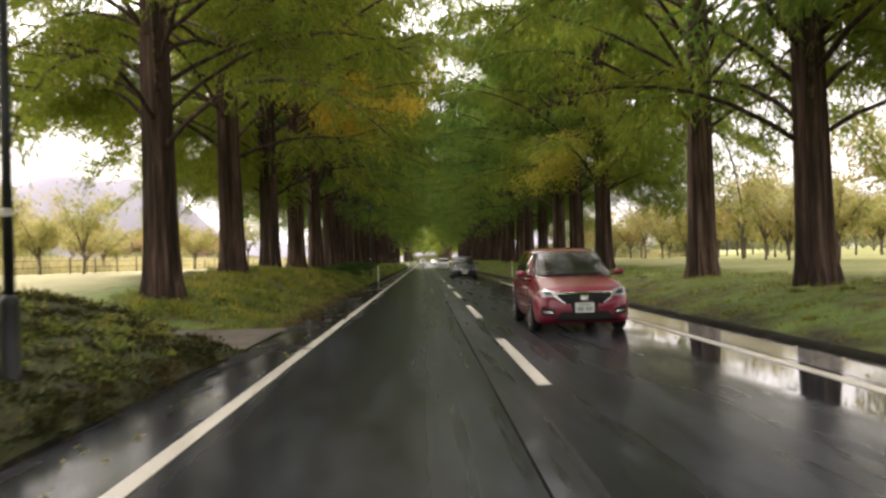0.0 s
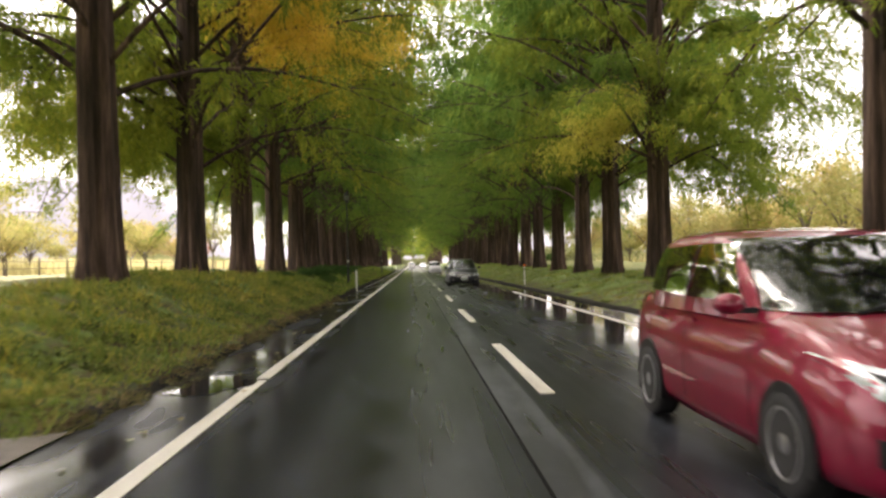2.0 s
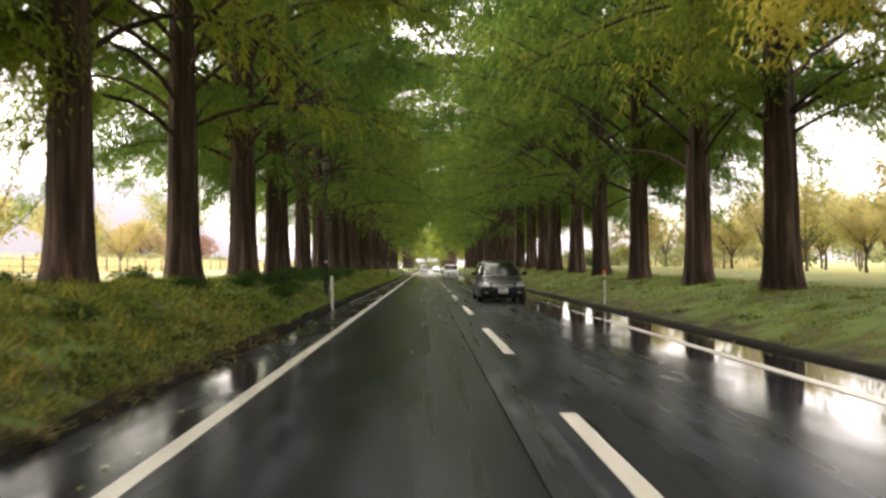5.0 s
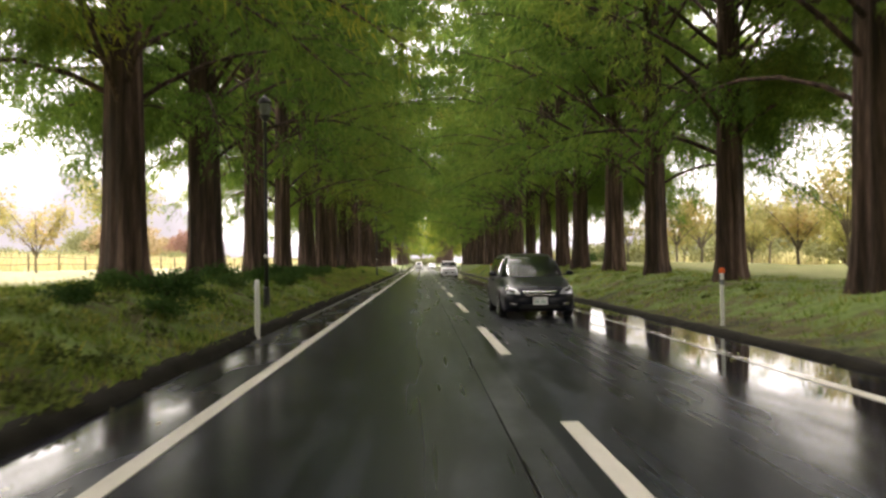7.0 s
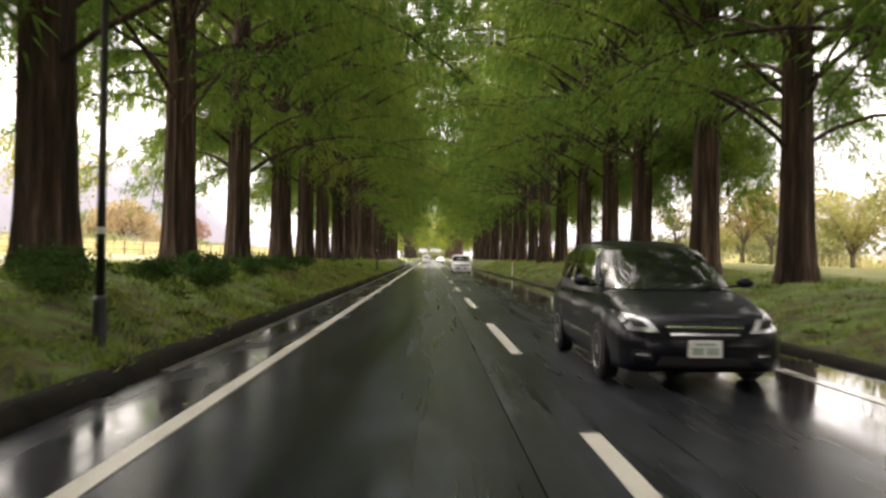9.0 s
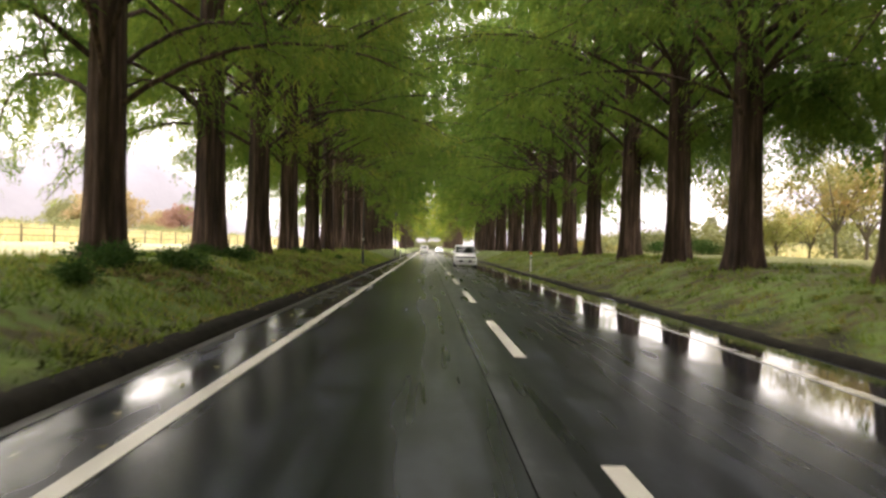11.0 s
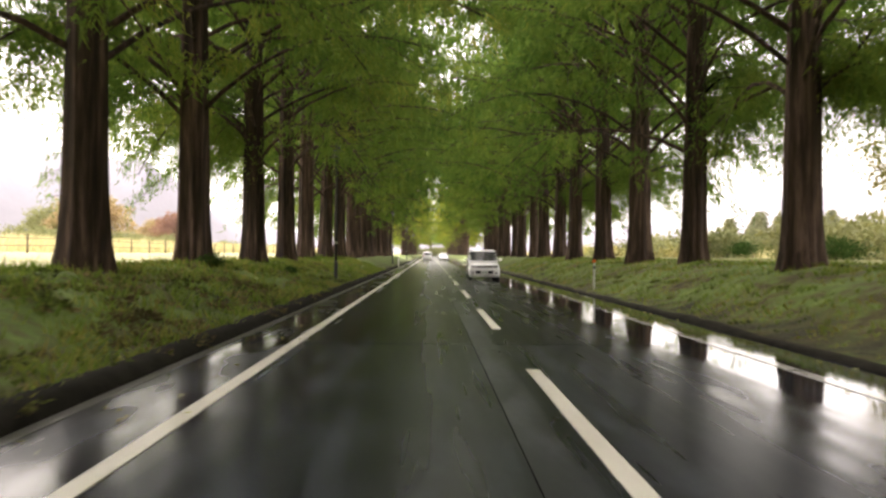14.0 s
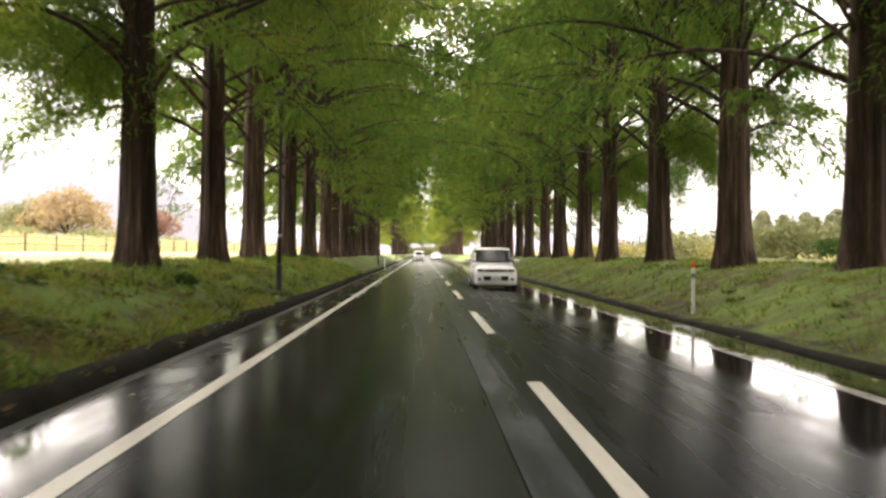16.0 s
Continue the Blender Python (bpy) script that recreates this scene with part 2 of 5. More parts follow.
ASPHALT = asphalt_material("wet_asphalt", (0.0078, 0.0087, 0.0106), (0.0228, 0.0255, 0.0312), stained_to=40.0)
ASPHALT_PALE = asphalt_material("patched_asphalt", (0.016, 0.0172, 0.0195), (0.049, 0.052, 0.058))
ASPHALT_NEW = asphalt_material("new_wet_asphalt", (0.0042, 0.0046, 0.0053), (0.0115, 0.0127, 0.0148))
SEAM = simple("bitumen_seam", (0.007, 0.007, 0.007), 0.8, spec=0.05)
GUTTER = simple("wet_gutter_concrete", (0.2, 0.195, 0.19), 0.085, vary=0.3, scale=2.5, bump=0.02)
# the sky mirrored on the wet lane is put into its pale tone
LANE_SHEEN = simple("sheen_pale_lane", (0.42, 0.4, 0.36), 0.2, vary=0.2, scale=1.2, bump=0.2)
PUDDLE = simple("standing_water", (0.012, 0.0125, 0.013), 0.025, vary=0.1, scale=1.0, bump=0.006)
PAINT = paint_line_material()
# white line painted grey to look sunk under the mirrored sky
PAINT_GREYED = simple("glare_greyed_paint", (0.4, 0.39, 0.36), 0.09, vary=0.3, scale=3, bump=0.04)
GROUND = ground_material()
BARK = bark_material()
KERB = simple("wet_dark_concrete", (0.013, 0.0118, 0.0092), 0.85, vary=0.4, scale=3, bump=0.8, spec=0.06)
CONCRETE = simple("wet_concrete", (0.0825, 0.081, 0.075), 0.3, vary=0.3, scale=2, bump=0.3)
DIRT = simple("wet_gravel_dirt", (0.085, 0.07, 0.052), 0.6, vary=0.48, scale=2.6, bump=1.0)
GREEN = leaf_material("metasequoia_leaves", [(0.12, (0.04742, 0.0912, 0.02935)), (0.4, (0.09888, 0.171, 0.04618)), (0.62, (0.1603, 0.232, 0.05805)), (0.85, (0.263, 0.274, 0.06992))], 0.6)
TURNING = leaf_material("turning_leaves", [(0.12, (0.0836, 0.125, 0.02736)), (0.38, (0.167, 0.213, 0.04256)), (0.62, (0.258, 0.285, 0.05472)), (0.85, (0.365, 0.327, 0.06688))], 0.6)
YELLOWING_OR_LIT = leaf_material("yellowing_or_lit_leaves", [(0.12, (0.0684, 0.11, 0.02616)), (0.38, (0.137, 0.194, 0.04136)), (0.62, (0.22, 0.258, 0.05232)), (0.85, (0.35, 0.319, 0.06688))], 0.6)
ORANGE = leaf_material("amber_leaves", [(0.12, (0.46, 0.4, 0.07)), (0.45, (0.62, 0.46, 0.085)), (0.8, (0.66, 0.4, 0.1))], 0.66)
GOLD = leaf_material("golden_leaves", [(0.12, (0.35, 0.35, 0.0836)), (0.45, (0.502, 0.456, 0.114)), (0.8, (0.578, 0.486, 0.137))], 0.58)
ORCHARD = leaf_material("orchard_leaves", [(0.1, (0.205, 0.236, 0.0912)), (0.45, (0.334, 0.327, 0.152)), (0.7, (0.426, 0.35, 0.182)), (0.9, (0.426, 0.274, 0.152))], 0.5)
SHRUB = leaf_material("azalea_leaves", [(0.1, (0.019, 0.038, 0.0152)), (0.5, (0.0418, 0.0836, 0.0266)), (0.9, (0.0912, 0.144, 0.0456))], 0.3, 1.5)
HEDGE = leaf_material("hedge_leaves", [(0.1, (0.125, 0.142, 0.08)), (0.5, (0.215, 0.228, 0.125)), (0.9, (0.33, 0.315, 0.165))], 0.3, 0.8)
# autumn colours of the far crowns, with grey mixed in for haze
RUSSET = leaf_material("hazed_russet_leaves", [(0.1, (0.2, 0.125, 0.11)), (0.6, (0.29, 0.175, 0.15)), (0.9, (0.34, 0.22, 0.18))], 0.3, 0.2)
BROWNED = leaf_material("hazed_browned_leaves", [(0.1, (0.22, 0.22, 0.13)), (0.45, (0.35, 0.27, 0.17)), (0.9, (0.4, 0.29, 0.2))], 0.3, 0.12)
GRASS = leaf_material("verge_grass_blades", [(0.26, (0.022, 0.028, 0.012)), (0.37, (0.07, 0.11, 0.028)), (0.47, (0.135, 0.21, 0.043)), (0.61, (0.205, 0.265, 0.06)), (0.74, (0.26, 0.22, 0.085))], 0.4, 0.75, 0.12)
WEEDS = leaf_material("bank_weed_leaves", [(0.28, (0.05, 0.06, 0.026)), (0.38, (0.105, 0.14, 0.045)), (0.47, (0.17, 0.205, 0.062)), (0.59, (0.25, 0.26, 0.08)), (0.68, (0.33, 0.28, 0.1)), (0.79, (0.19, 0.13, 0.07))], 0.45, 0.5, 0.07)
DEAD = leaf_material("dead_weed_stems", [(0.3, (0.05, 0.038, 0.026)), (0.45, (0.12, 0.088, 0.056)), (0.58, (0.1, 0.11, 0.042)), (0.72, (0.25, 0.185, 0.11))], 0.3, 1.1)
# leaf cover with the big trees' shade put into its dark tones
SHADED_COVER = leaf_material("shade_dark_cover", [(0.2, (0.018, 0.018, 0.01)), (0.45, (0.045, 0.052, 0.02)), (0.65, (0.085, 0.064, 0.032)), (0.9, (0.12, 0.085, 0.04))], 0.2, 1.2)
TUFTS = leaf_material("yellowing_tufts", [(0.32, (0.1, 0.15, 0.032)), (0.45, (0.24, 0.27, 0.06)), (0.56, (0.5, 0.41, 0.09)), (0.7, (0.5, 0.36, 0.12))], 0.45, 0.55)
STRAW = leaf_material("pale_reeds", [(0.1, (0.36, 0.34, 0.19)), (0.5, (0.52, 0.47, 0.29)), (0.9, (0.62, 0.56, 0.38))], 0.35, 0.3)
# grey-green stands for the haze in front of the far grove
CEDAR = leaf_material("haze_paled_needles", [(0.1, (0.152, 0.167, 0.114)), (0.5, (0.228, 0.236, 0.152)), (0.9, (0.304, 0.289, 0.167))], 0.25, 0.15)
# distance haze is put into the hills' pale lilac base colour
HAZY_HILL = simple("haze_tinted_hill", (0.25, 0.245, 0.278), 1.0, vary=0.05, scale=0.01, spec=0.0)
WHITE_POST = simple("white_plastic", (0.496, 0.496, 0.448), 0.45, vary=0.08)
ORANGE_LENS = simple("orange_reflector", (0.75, 0.13, 0.03), 0.25)
IRON = simple("dark_painted_iron", (0.018, 0.02, 0.02), 0.45, 0.3)
MILK = simple("clouded_glass", (0.15, 0.165, 0.158), 0.15)
WOODPOST = simple("weathered_wood", (0.12, 0.0975, 0.075), 0.85, vary=0.25)


# ---------------------------------------------------------------- building helpers
def as_mesh(name, verts, faces, material, smooth=False):
    me = bpy.data.meshes.new(name)
    if isinstance(verts, np.ndarray):
        k = faces.shape[1]
        me.vertices.add(len(verts))
        me.vertices.foreach_set("co", verts.astype(np.float32).ravel())
        me.loops.add(faces.size)
        me.loops.foreach_set("vertex_index", faces.astype(np.int32).ravel())
        me.polygons.add(len(faces))
        me.polygons.foreach_set("loop_start", np.arange(0, faces.size, k, dtype=np.int32))
        me.update(calc_edges=True)
    else:
        me.from_pydata(verts, [], faces)
    me.materials.append(material)
    if smooth:
        me.polygons.foreach_set("use_smooth", [True] * len(me.polygons))
    return me


def part(name, data, parent, label="", m=None):
    """One mesh object under a thing or a part."""
    ob = new(name, data)
    ob.parent = parent
    if m is not None:
        ob.matrix_basis = m
    if label:
        ob["label"] = label
    return ob


def thing(name, label, category, m=None, group="", kind=""):
    ob = tagged(new(name), label, category, group, kind)
    ob.empty_display_size = 0.3
    if m is not None:
        ob.matrix_basis = m
    return ob


def bm_mesh(name, bm, material, smooth=False):
    me = bpy.data.meshes.new(name)
    bm.normal_update()
    bm.to_mesh(me)
    bm.free()
    me.materials.append(material)
    if smooth:
        me.polygons.foreach_set("use_smooth", [True] * len(me.polygons))
    return me


def box_bm(x0, x1, y0, y1, z0, z1, bevel=0.0, bm=None):
    bm = bm or bmesh.new()
    got = bmesh.ops.create_cube(bm, size=1, matrix=Matrix.LocRotScale(((x0 + x1) / 2, (y0 + y1) / 2, (z0 + z1) / 2), None, (x1 - x0, y1 - y0, z1 - z0)))
    if bevel:
        edges = list({e for v in got["verts"] for e in v.link_edges})
        bmesh.ops.bevel(bm, geom=edges, offset=bevel, segments=2, affect="EDGES")
    return bm


def lathe_bm(profile, sides=20, bm=None, at=(0, 0, 0)):
    """A turned shape from (radius, height) pairs, closed at both ends."""
    bm = bm or bmesh.new()
    rings = []
    for r, z in profile:
        rings.append([bm.verts.new((at[0] + r * math.cos(2 * math.pi * i / sides), at[1] + r * math.sin(2 * math.pi * i / sides), at[2] + z)) for i in range(sides)])
    for a, b in zip(rings, rings[1:]):
        for i in range(sides):
            bm.faces.new((a[i], a[(i + 1) % sides], b[(i + 1) % sides], b[i]))
    bm.faces.new(rings[0][::-1])
    bm.faces.new(rings[-1])
    return bm


def tube_arrays(points, radii, sides=6):
    """Vertices and quads of a bent, tapering tube."""
    p = np.asarray(points, float)
    d = np.gradient(p, axis=0)
    d /= np.linalg.norm(d, axis=1)[:, None] + 1e-9
    ref = np.where(np.abs(d[:, 2:3]) > 0.9, np.array([[1.0, 0, 0]]), np.array([[0, 0, 1.0]]))
    u = np.cross(d, ref)
    u /= np.linalg.norm(u, axis=1)[:, None]
    w = np.cross(d, u)
    a = np.linspace(0, 2 * np.pi, sides, endpoint=False)
    ring = p[:, None, :] + np.asarray(radii)[:, None, None] * (np.cos(a)[None, :, None] * u[:, None, :] + np.sin(a)[None, :, None] * w[:, None, :])
    n = len(p)
    i, j = np.meshgrid(np.arange(n - 1), np.arange(sides), indexing="ij")
    k = (j + 1) % sides
    quads = np.stack([i * sides + j, i * sides + k, (i + 1) * sides + k, (i + 1) * sides + j], -1).reshape(-1, 4)
    return ring.reshape(-1, 3), quads


def joined(pieces):
    verts, faces, base = [], [], 0
    for v, f in pieces:
        verts.append(v)
        faces.append(f + base)
        base += len(v)
    return np.concatenate(verts), np.concatenate(faces)


def leaf_arrays(rng, at, along, length, width):
    """One slim triangle for each leaf spray."""
    n = len(at)
    side = np.cross(along, rng.normal(size=(n, 3)))
    side /= np.linalg.norm(side, axis=1)[:, None] + 1e-9
    v = np.empty((n, 3, 3))
    v[:, 0] = at - side * width[:, None] * 0.5
    v[:, 1] = at + side * width[:, None] * 0.5
    v[:, 2] = at + along * length[:, None]
    return v.reshape(-1, 3), np.arange(3 * n).reshape(-1, 3)


# ---------------------------------------------------------------- ground
ROAD_L, ROAD_R = -2.92, 5.1
LEFT_RISE = ([-2, -0.01, 0, 0.2, 0.8, 1.3, 2.0, 3.0, 4.2, 6.5, 11, 26, 80, 4000], [-0.16, -0.16, -0.02, 0.13, 0.27, 0.52, 0.9, 1.17, 1.2, 1.12, 1.05, 1.2, 2.6, 30.0])
RIGHT_RISE = ([-2, -0.01, 0, 0.18, 0.6, 1.2, 2.2, 3.4, 5.0, 9, 25, 80, 4000], [-0.16, -0.16, -0.02, 0.05, 0.08, 0.25, 0.53, 0.67, 0.7, 0.72, 0.8, 1.6, 14.0])
DRIVE_0, DRIVE_1 = 14.5, 18.7


def ground_z(x, y):
    if x < (ROAD_L + ROAD_R) / 2:
        d = ROAD_L - x
        z = float(np.interp(d, *LEFT_RISE))
        s = float(np.interp(y, [-5, 10, DRIVE_0 - 0.45, DRIVE_0 + 0.2, DRIVE_1 - 0.2, DRIVE_1 + 1.2, 22, 30, 36, 45], [1.0, 1.0, 0.9, 0.06, 0.06, 0.45, 0.66, 1.0, 0.97, 0.8]))
        s = s + (1 - s) * max(0.0, min(1.0, (d - 7) / 8))
        # the bank stands steeper over the kerb before the entrance
        z += 0.17 * math.exp(-((d - 0.75) / 0.5) ** 2) * max(0.0, min(1.0, DRIVE_0 - y)) if d > 0 else 0.0
    else:
        d = x - ROAD_R
        z = float(np.interp(d, *RIGHT_RISE))
        s = float(np.interp(y, [20, 32, 60, 80, 96], [0.84, 0.93, 1.05, 1.42, 1.6])) if d < 14 else 1.0
    if d <= 0:
        return z
    lump = noise.noise((x * 0.9, y * 0.55, 3.1)) * 0.09 + noise.noise((x * 2.7, y * 2.1, 8.2)) * 0.035
    return z * s + lump * min(1.0, d / 0.8) * (s if s < 0.5 else 1.0)


def steps(*runs):
    out = []
    for a, b, d in runs:
        out += list(np.arange(a, b - 1e-6, d))
    return out + [runs[-1][1]]


def build_ground():
    xs = steps((-2400, -400, 250), (-400, -60, 34), (-60, -16, 4), (-16, -9, 0.7), (-9, ROAD_L - 0.2, 0.22), (ROAD_L - 0.2, ROAD_L, 0.1), (ROAD_L, ROAD_R, 3.965), (ROAD_R, ROAD_R + 0.2, 0.1), (ROAD_R + 0.2, 11, 0.25), (11, 18, 0.7), (18, 60, 4), (60, 400, 34), (400, 2400, 250))
    ys = steps((-900, -60, 120), (-60, -6, 6), (-6, 130, 0.42), (130, 300, 3), (300, 600, 20), (600, 3600, 250))
    verts = [(x, y, ground_z(x, y)) for y in ys for x in xs]
    w = len(xs)
    i, j = np.meshgrid(np.arange(len(ys) - 1), np.arange(w - 1), indexing="ij")
    a = (i * w + j).ravel()
    faces = np.stack([a, a + 1, a + 1 + w, a + w], -1)
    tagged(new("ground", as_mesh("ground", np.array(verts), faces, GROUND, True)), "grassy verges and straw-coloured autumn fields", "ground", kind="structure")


build_ground()

Y0, Y1 = -60.0, 640.0
RESURFACED = 87.6
road = tagged(new("road", bm_mesh("road", box_bm(ROAD_L, ROAD_R, Y0, RESURFACED, -0.12, 0.0), ASPHALT)), "dark wet two-lane asphalt road", "road", kind="structure")
part("resurfaced_stretch", bm_mesh("resurfaced_stretch", box_bm(ROAD_L, ROAD_R, RESURFACED, Y1, -0.12, 0.002), ASPHALT_NEW), road, "blacker, newer asphalt")
part("cross_joint", bm_mesh("cross_joint", box_bm(ROAD_L, ROAD_R, RESURFACED - 0.008, RESURFACED + 0.006, -0.02, 0.0035), SEAM), road, "black bitumen joint")
part("patch", bm_mesh("patch", box_bm(0.655, 0.985, Y0, 260, -0.02, 0.006), ASPHALT_PALE), road, "paler strip of relaid asphalt")
for y0, y1, half in ((Y0, 27.0, 0.011), (27.0, 46.0, 0.007), (46.0, 260.0, 0.0045)):
    part("seam", bm_mesh("seam", box_bm(0.65 - half, 0.65 + half, y0, y1, -0.02, 0.0065), SEAM), road, "black bitumen joint")


def kerb_strip(name, x_in, outward, high):
    """A low rounded kerb, dark with water and moss, that follows the road."""
    prof = [(0.0, -0.1), (0.01, high * 0.15), (0.05, high * 0.6), (0.1, high * 0.88), (0.17, high), (0.27, high * 1.05), (0.34, high * 0.7), (0.34, -0.1)]
    verts, faces = [], []
    ys = steps((Y0, -6, 9), (-6, 130, 0.8), (130, 500, 8))
    for y in ys:
        wob = noise.noise((y * 0.7, x_in, 0.3)) * 0.03 + noise.noise((y * 2.9, x_in, 5.3)) * 0.015
        for dx, z in prof:
            soil = float(np.interp(y, [24, 56], [0.35, 1.0])) if outward < 0 else 1.0
            low = soil * min(1.0, max(0.0, min(abs(y - DRIVE_0 + 1.2), abs(y - DRIVE_1 + 0.6)) - 0.5)) if outward < 0 else 1.0
            verts.append((x_in + outward * (dx + wob * (dx > 0)), y, (z + (wob if z > 0.05 else 0)) * (low if z > 0 else 1)))
    k = len(prof)
    for r in range(len(ys) - 1):
        if outward < 0 and DRIVE_0 - 1.2 < ys[r] < DRIVE_1 - 0.6:
            continue
        for c in range(k - 1):
            q = (r * k + c, r * k + c + 1, (r + 1) * k + c + 1, (r + 1) * k + c)
            faces.append(q if outward > 0 else q[::-1])
    tagged(new(name, as_mesh(name, verts, faces, KERB, True)), "dark wet mossy kerb along the road", "kerb", kind="structure")


kerb_strip("kerb_left", ROAD_L, -1, 0.16)
tagged(new("gutter_edge", bm_mesh("gutter_edge", box_bm(ROAD_L, ROAD_L + 0.13, 58, 300, -0.02, 0.006), CONCRETE)), "pale wet concrete gutter edge", "kerb", kind="structure")
kerb_strip("kerb_right", ROAD_R, 1, 0.07)
tagged(new("gutter_right", bm_mesh("gutter_right", box_bm(4.42, ROAD_R, Y0, 34, -0.02, 0.005), GUTTER)), "wet brownish concrete gutter under a film of water", "gutter", kind="structure")



def puddle(x, y, wide, long, seed):
    """A shallow film of rain water with a ragged outline."""
    rng = np.random.default_rng(seed)
    n = 40
    a = np.linspace(0, 2 * np.pi, n, endpoint=False)
    r = 1 + 0.16 * np.sin(3 * a + rng.uniform(0, 6)) + 0.12 * np.sin(5 * a + rng.uniform(0, 6)) + 0.07 * np.sin(9 * a + rng.uniform(0, 6))
    bm = bmesh.new()
    rings = []
    for size, z in ((1.03, 0.001), (1.0, 0.0095), (0.5, 0.0105)):
        rings.append([bm.verts.new((x + 0.5 * wide * size * q * math.cos(b), y + 0.5 * long * size * q * math.sin(b), z)) for b, q in zip(a, r)])
    for low, high in zip(rings, rings[1:]):
        for i in range(n):
            bm.faces.new((low[i], low[(i + 1) % n], high[(i + 1) % n], high[i]))
    bm.faces.new(rings[-1])
    tagged(new("puddle", bm_mesh("puddle", bm, PUDDLE)), "shallow rain puddle reflecting the sky beside the edge line", "puddle", group="puddles")


puddle(-2.4, 21.3, 0.8, 1.5, 2)
puddle(-2.62, 63.0, 0.3, 0.9, 3)
puddle(-2.6, 88.2, 0.36, 1.0, 4)

# driveway that crosses the bank
def drive_strip(name, dx, material, label):
    dv, df = [], []
    for x in dx:
        flare = max(0.0, (x + 5.2) / 2.4) ** 2 * 0.6 if x > -5.2 else 0.0
        for j in range(9):
            y = DRIVE_0 + 0.35 - flare + (DRIVE_1 - DRIVE_0 - 0.9 + 2 * flare) * j / 8 + (0.25 * noise.noise((x * 1.1, j * 3.0, 2.0)) if j in (0, 8) else 0)
            dv.append((x, y, ground_z(x, y) * (0.2 if x > -3.4 else 1) + 0.022))
    for i in range(len(dx) - 1):
        for j in range(8):
            df.append((i * 9 + j, (i + 1) * 9 + j, (i + 1) * 9 + j + 1, i * 9 + j + 1))
    tagged(new(name, as_mesh(name, dv, df, material, True)), label, "driveway", kind="structure")


drive_strip("driveway", steps((-7.4, ROAD_L, 0.4)), DIRT, "muddy gravel entrance across the grassy bank")
drive_strip("farm_lane", steps((-30, -7.4, 0.8)), LANE_SHEEN, "wet farm lane behind the bank, sky sheen painted pale")

# road markings
centre = tagged(new("centre_line"), "broken white centre line, worn paint", "road marking", kind="structure")
dash_mesh = bm_mesh("dash", box_bm(-0.075, 0.075, -2.5, 2.5, -0.01, 0.008), PAINT)
for k in range(-4, 45):
    part("dash", dash_mesh, centre, m=pose(1.2, 12.5 + 10 * k, 0))


def edge_line(name, x, cuts, greyed_from=900.0):
    line = tagged(new(name), "solid white edge line, worn paint", "road marking", kind="structure")
    ends = [Y0, *[c for y in cuts for c in (y - 0.09, y + 0.09)], 500.0]
    for a, b in zip(ends[::2], ends[1::2]):
        for c, d, mat in ((a, min(b, greyed_from), PAINT), (max(a, greyed_from), b, PAINT_GREYED)):
            if d > c:
                part("line_stretch", bm_mesh("line_stretch", box_bm(x - 0.075, x + 0.075, c, d, -0.01, 0.008), mat), line, "" if mat is PAINT else "paint under a film of water, greyed for the glare on it")


edge_line("edge_line_left", -1.9, (14.4, 21.6, 63.0, 117.0))
edge_line("edge_line_right", 4.22, (31.0, 79.0), 47.0)


# ---------------------------------------------------------------- avenue trees
def trunk_arrays(rng, high, rings, sides):
    zs = np.concatenate([np.linspace(-0.35, 2.2, rings // 2), np.linspace(2.6, high, rings - rings // 2)])
    a = np.linspace(0, 2 * np.pi, sides, endpoint=False)
    ph = rng.uniform(0, 6.3, 4)
    lean = rng.normal(0, 0.006, 2)
    out = []
    for z in zs:
        r = np.interp(z, [-0.35, 0, 0.5, 1.2, 3, 7, 14, high], [0.56, 0.475, 0.4, 0.368, 0.348, 0.305, 0.2, 0.03])
        flute = np.interp(z, [0, 1.5, 6, 14], [0.22, 0.15, 0.1, 0.03])
        lobes = 0.5 * np.sin(3 * a + ph[0]) + 0.6 * np.sin(5 * a + ph[1] + 0.1 * z) + 0.5 * np.sin(8 * a + ph[2]) + 0.42 * np.sin(13 * a + ph[3] + 0.2 * z)
        rr = r * (1 + flute * lobes)
        out.append(np.stack([rr * np.cos(a) + lean[0] * z, rr * np.sin(a) + lean[1] * z, np.full(sides, z)], -1))
    n = len(zs)
    i, j = np.meshgrid(np.arange(n - 1), np.arange(sides), indexing="ij")
    k = (j + 1) % sides
    return np.concatenate(out), np.stack([i * sides + j, i * sides + k, (i + 1) * sides + k, (i + 1) * sides + j], -1).reshape(-1, 4)


def limb_curve(rng, z, high, outward, full):
    """A bough that leaves the trunk upwards, levels out and droops at its tip."""
    t = (z - 3.0) / (high - 3.0)
    reach = float(np.interp(t, [0, 0.1, 0.24, 0.4, 0.6, 1], [6.4, 9.0, 9.8, 8.2, 5.2, 0.5])) * rng.uniform(0.72, 1.1)
    up, droop = np.interp(t, [0, 0.15, 0.4, 1], [0.82, 0.9, 0.84, 0.8]), np.interp(t, [0, 0.08, 0.2, 1], [0.9, 0.76, 0.62, 0.4])
    # towards the open field the low boughs hang almost to the ground
    hang = max(0.0, outward + 0.45) / 1.45 * float(np.interp(z, [3, 6, 9, 12], [0.14, 0.24, 0.2, 0.05])) * (1 if full else 1.8)
    up, droop = up * rng.uniform(0.7, 1.3), droop * rng.uniform(0.7, 1.2) + hang - max(0.0, -outward) * float(np.interp(z, [3, 6, 10], [0.26, 0.2, 0.0]))
    return reach, up, droop


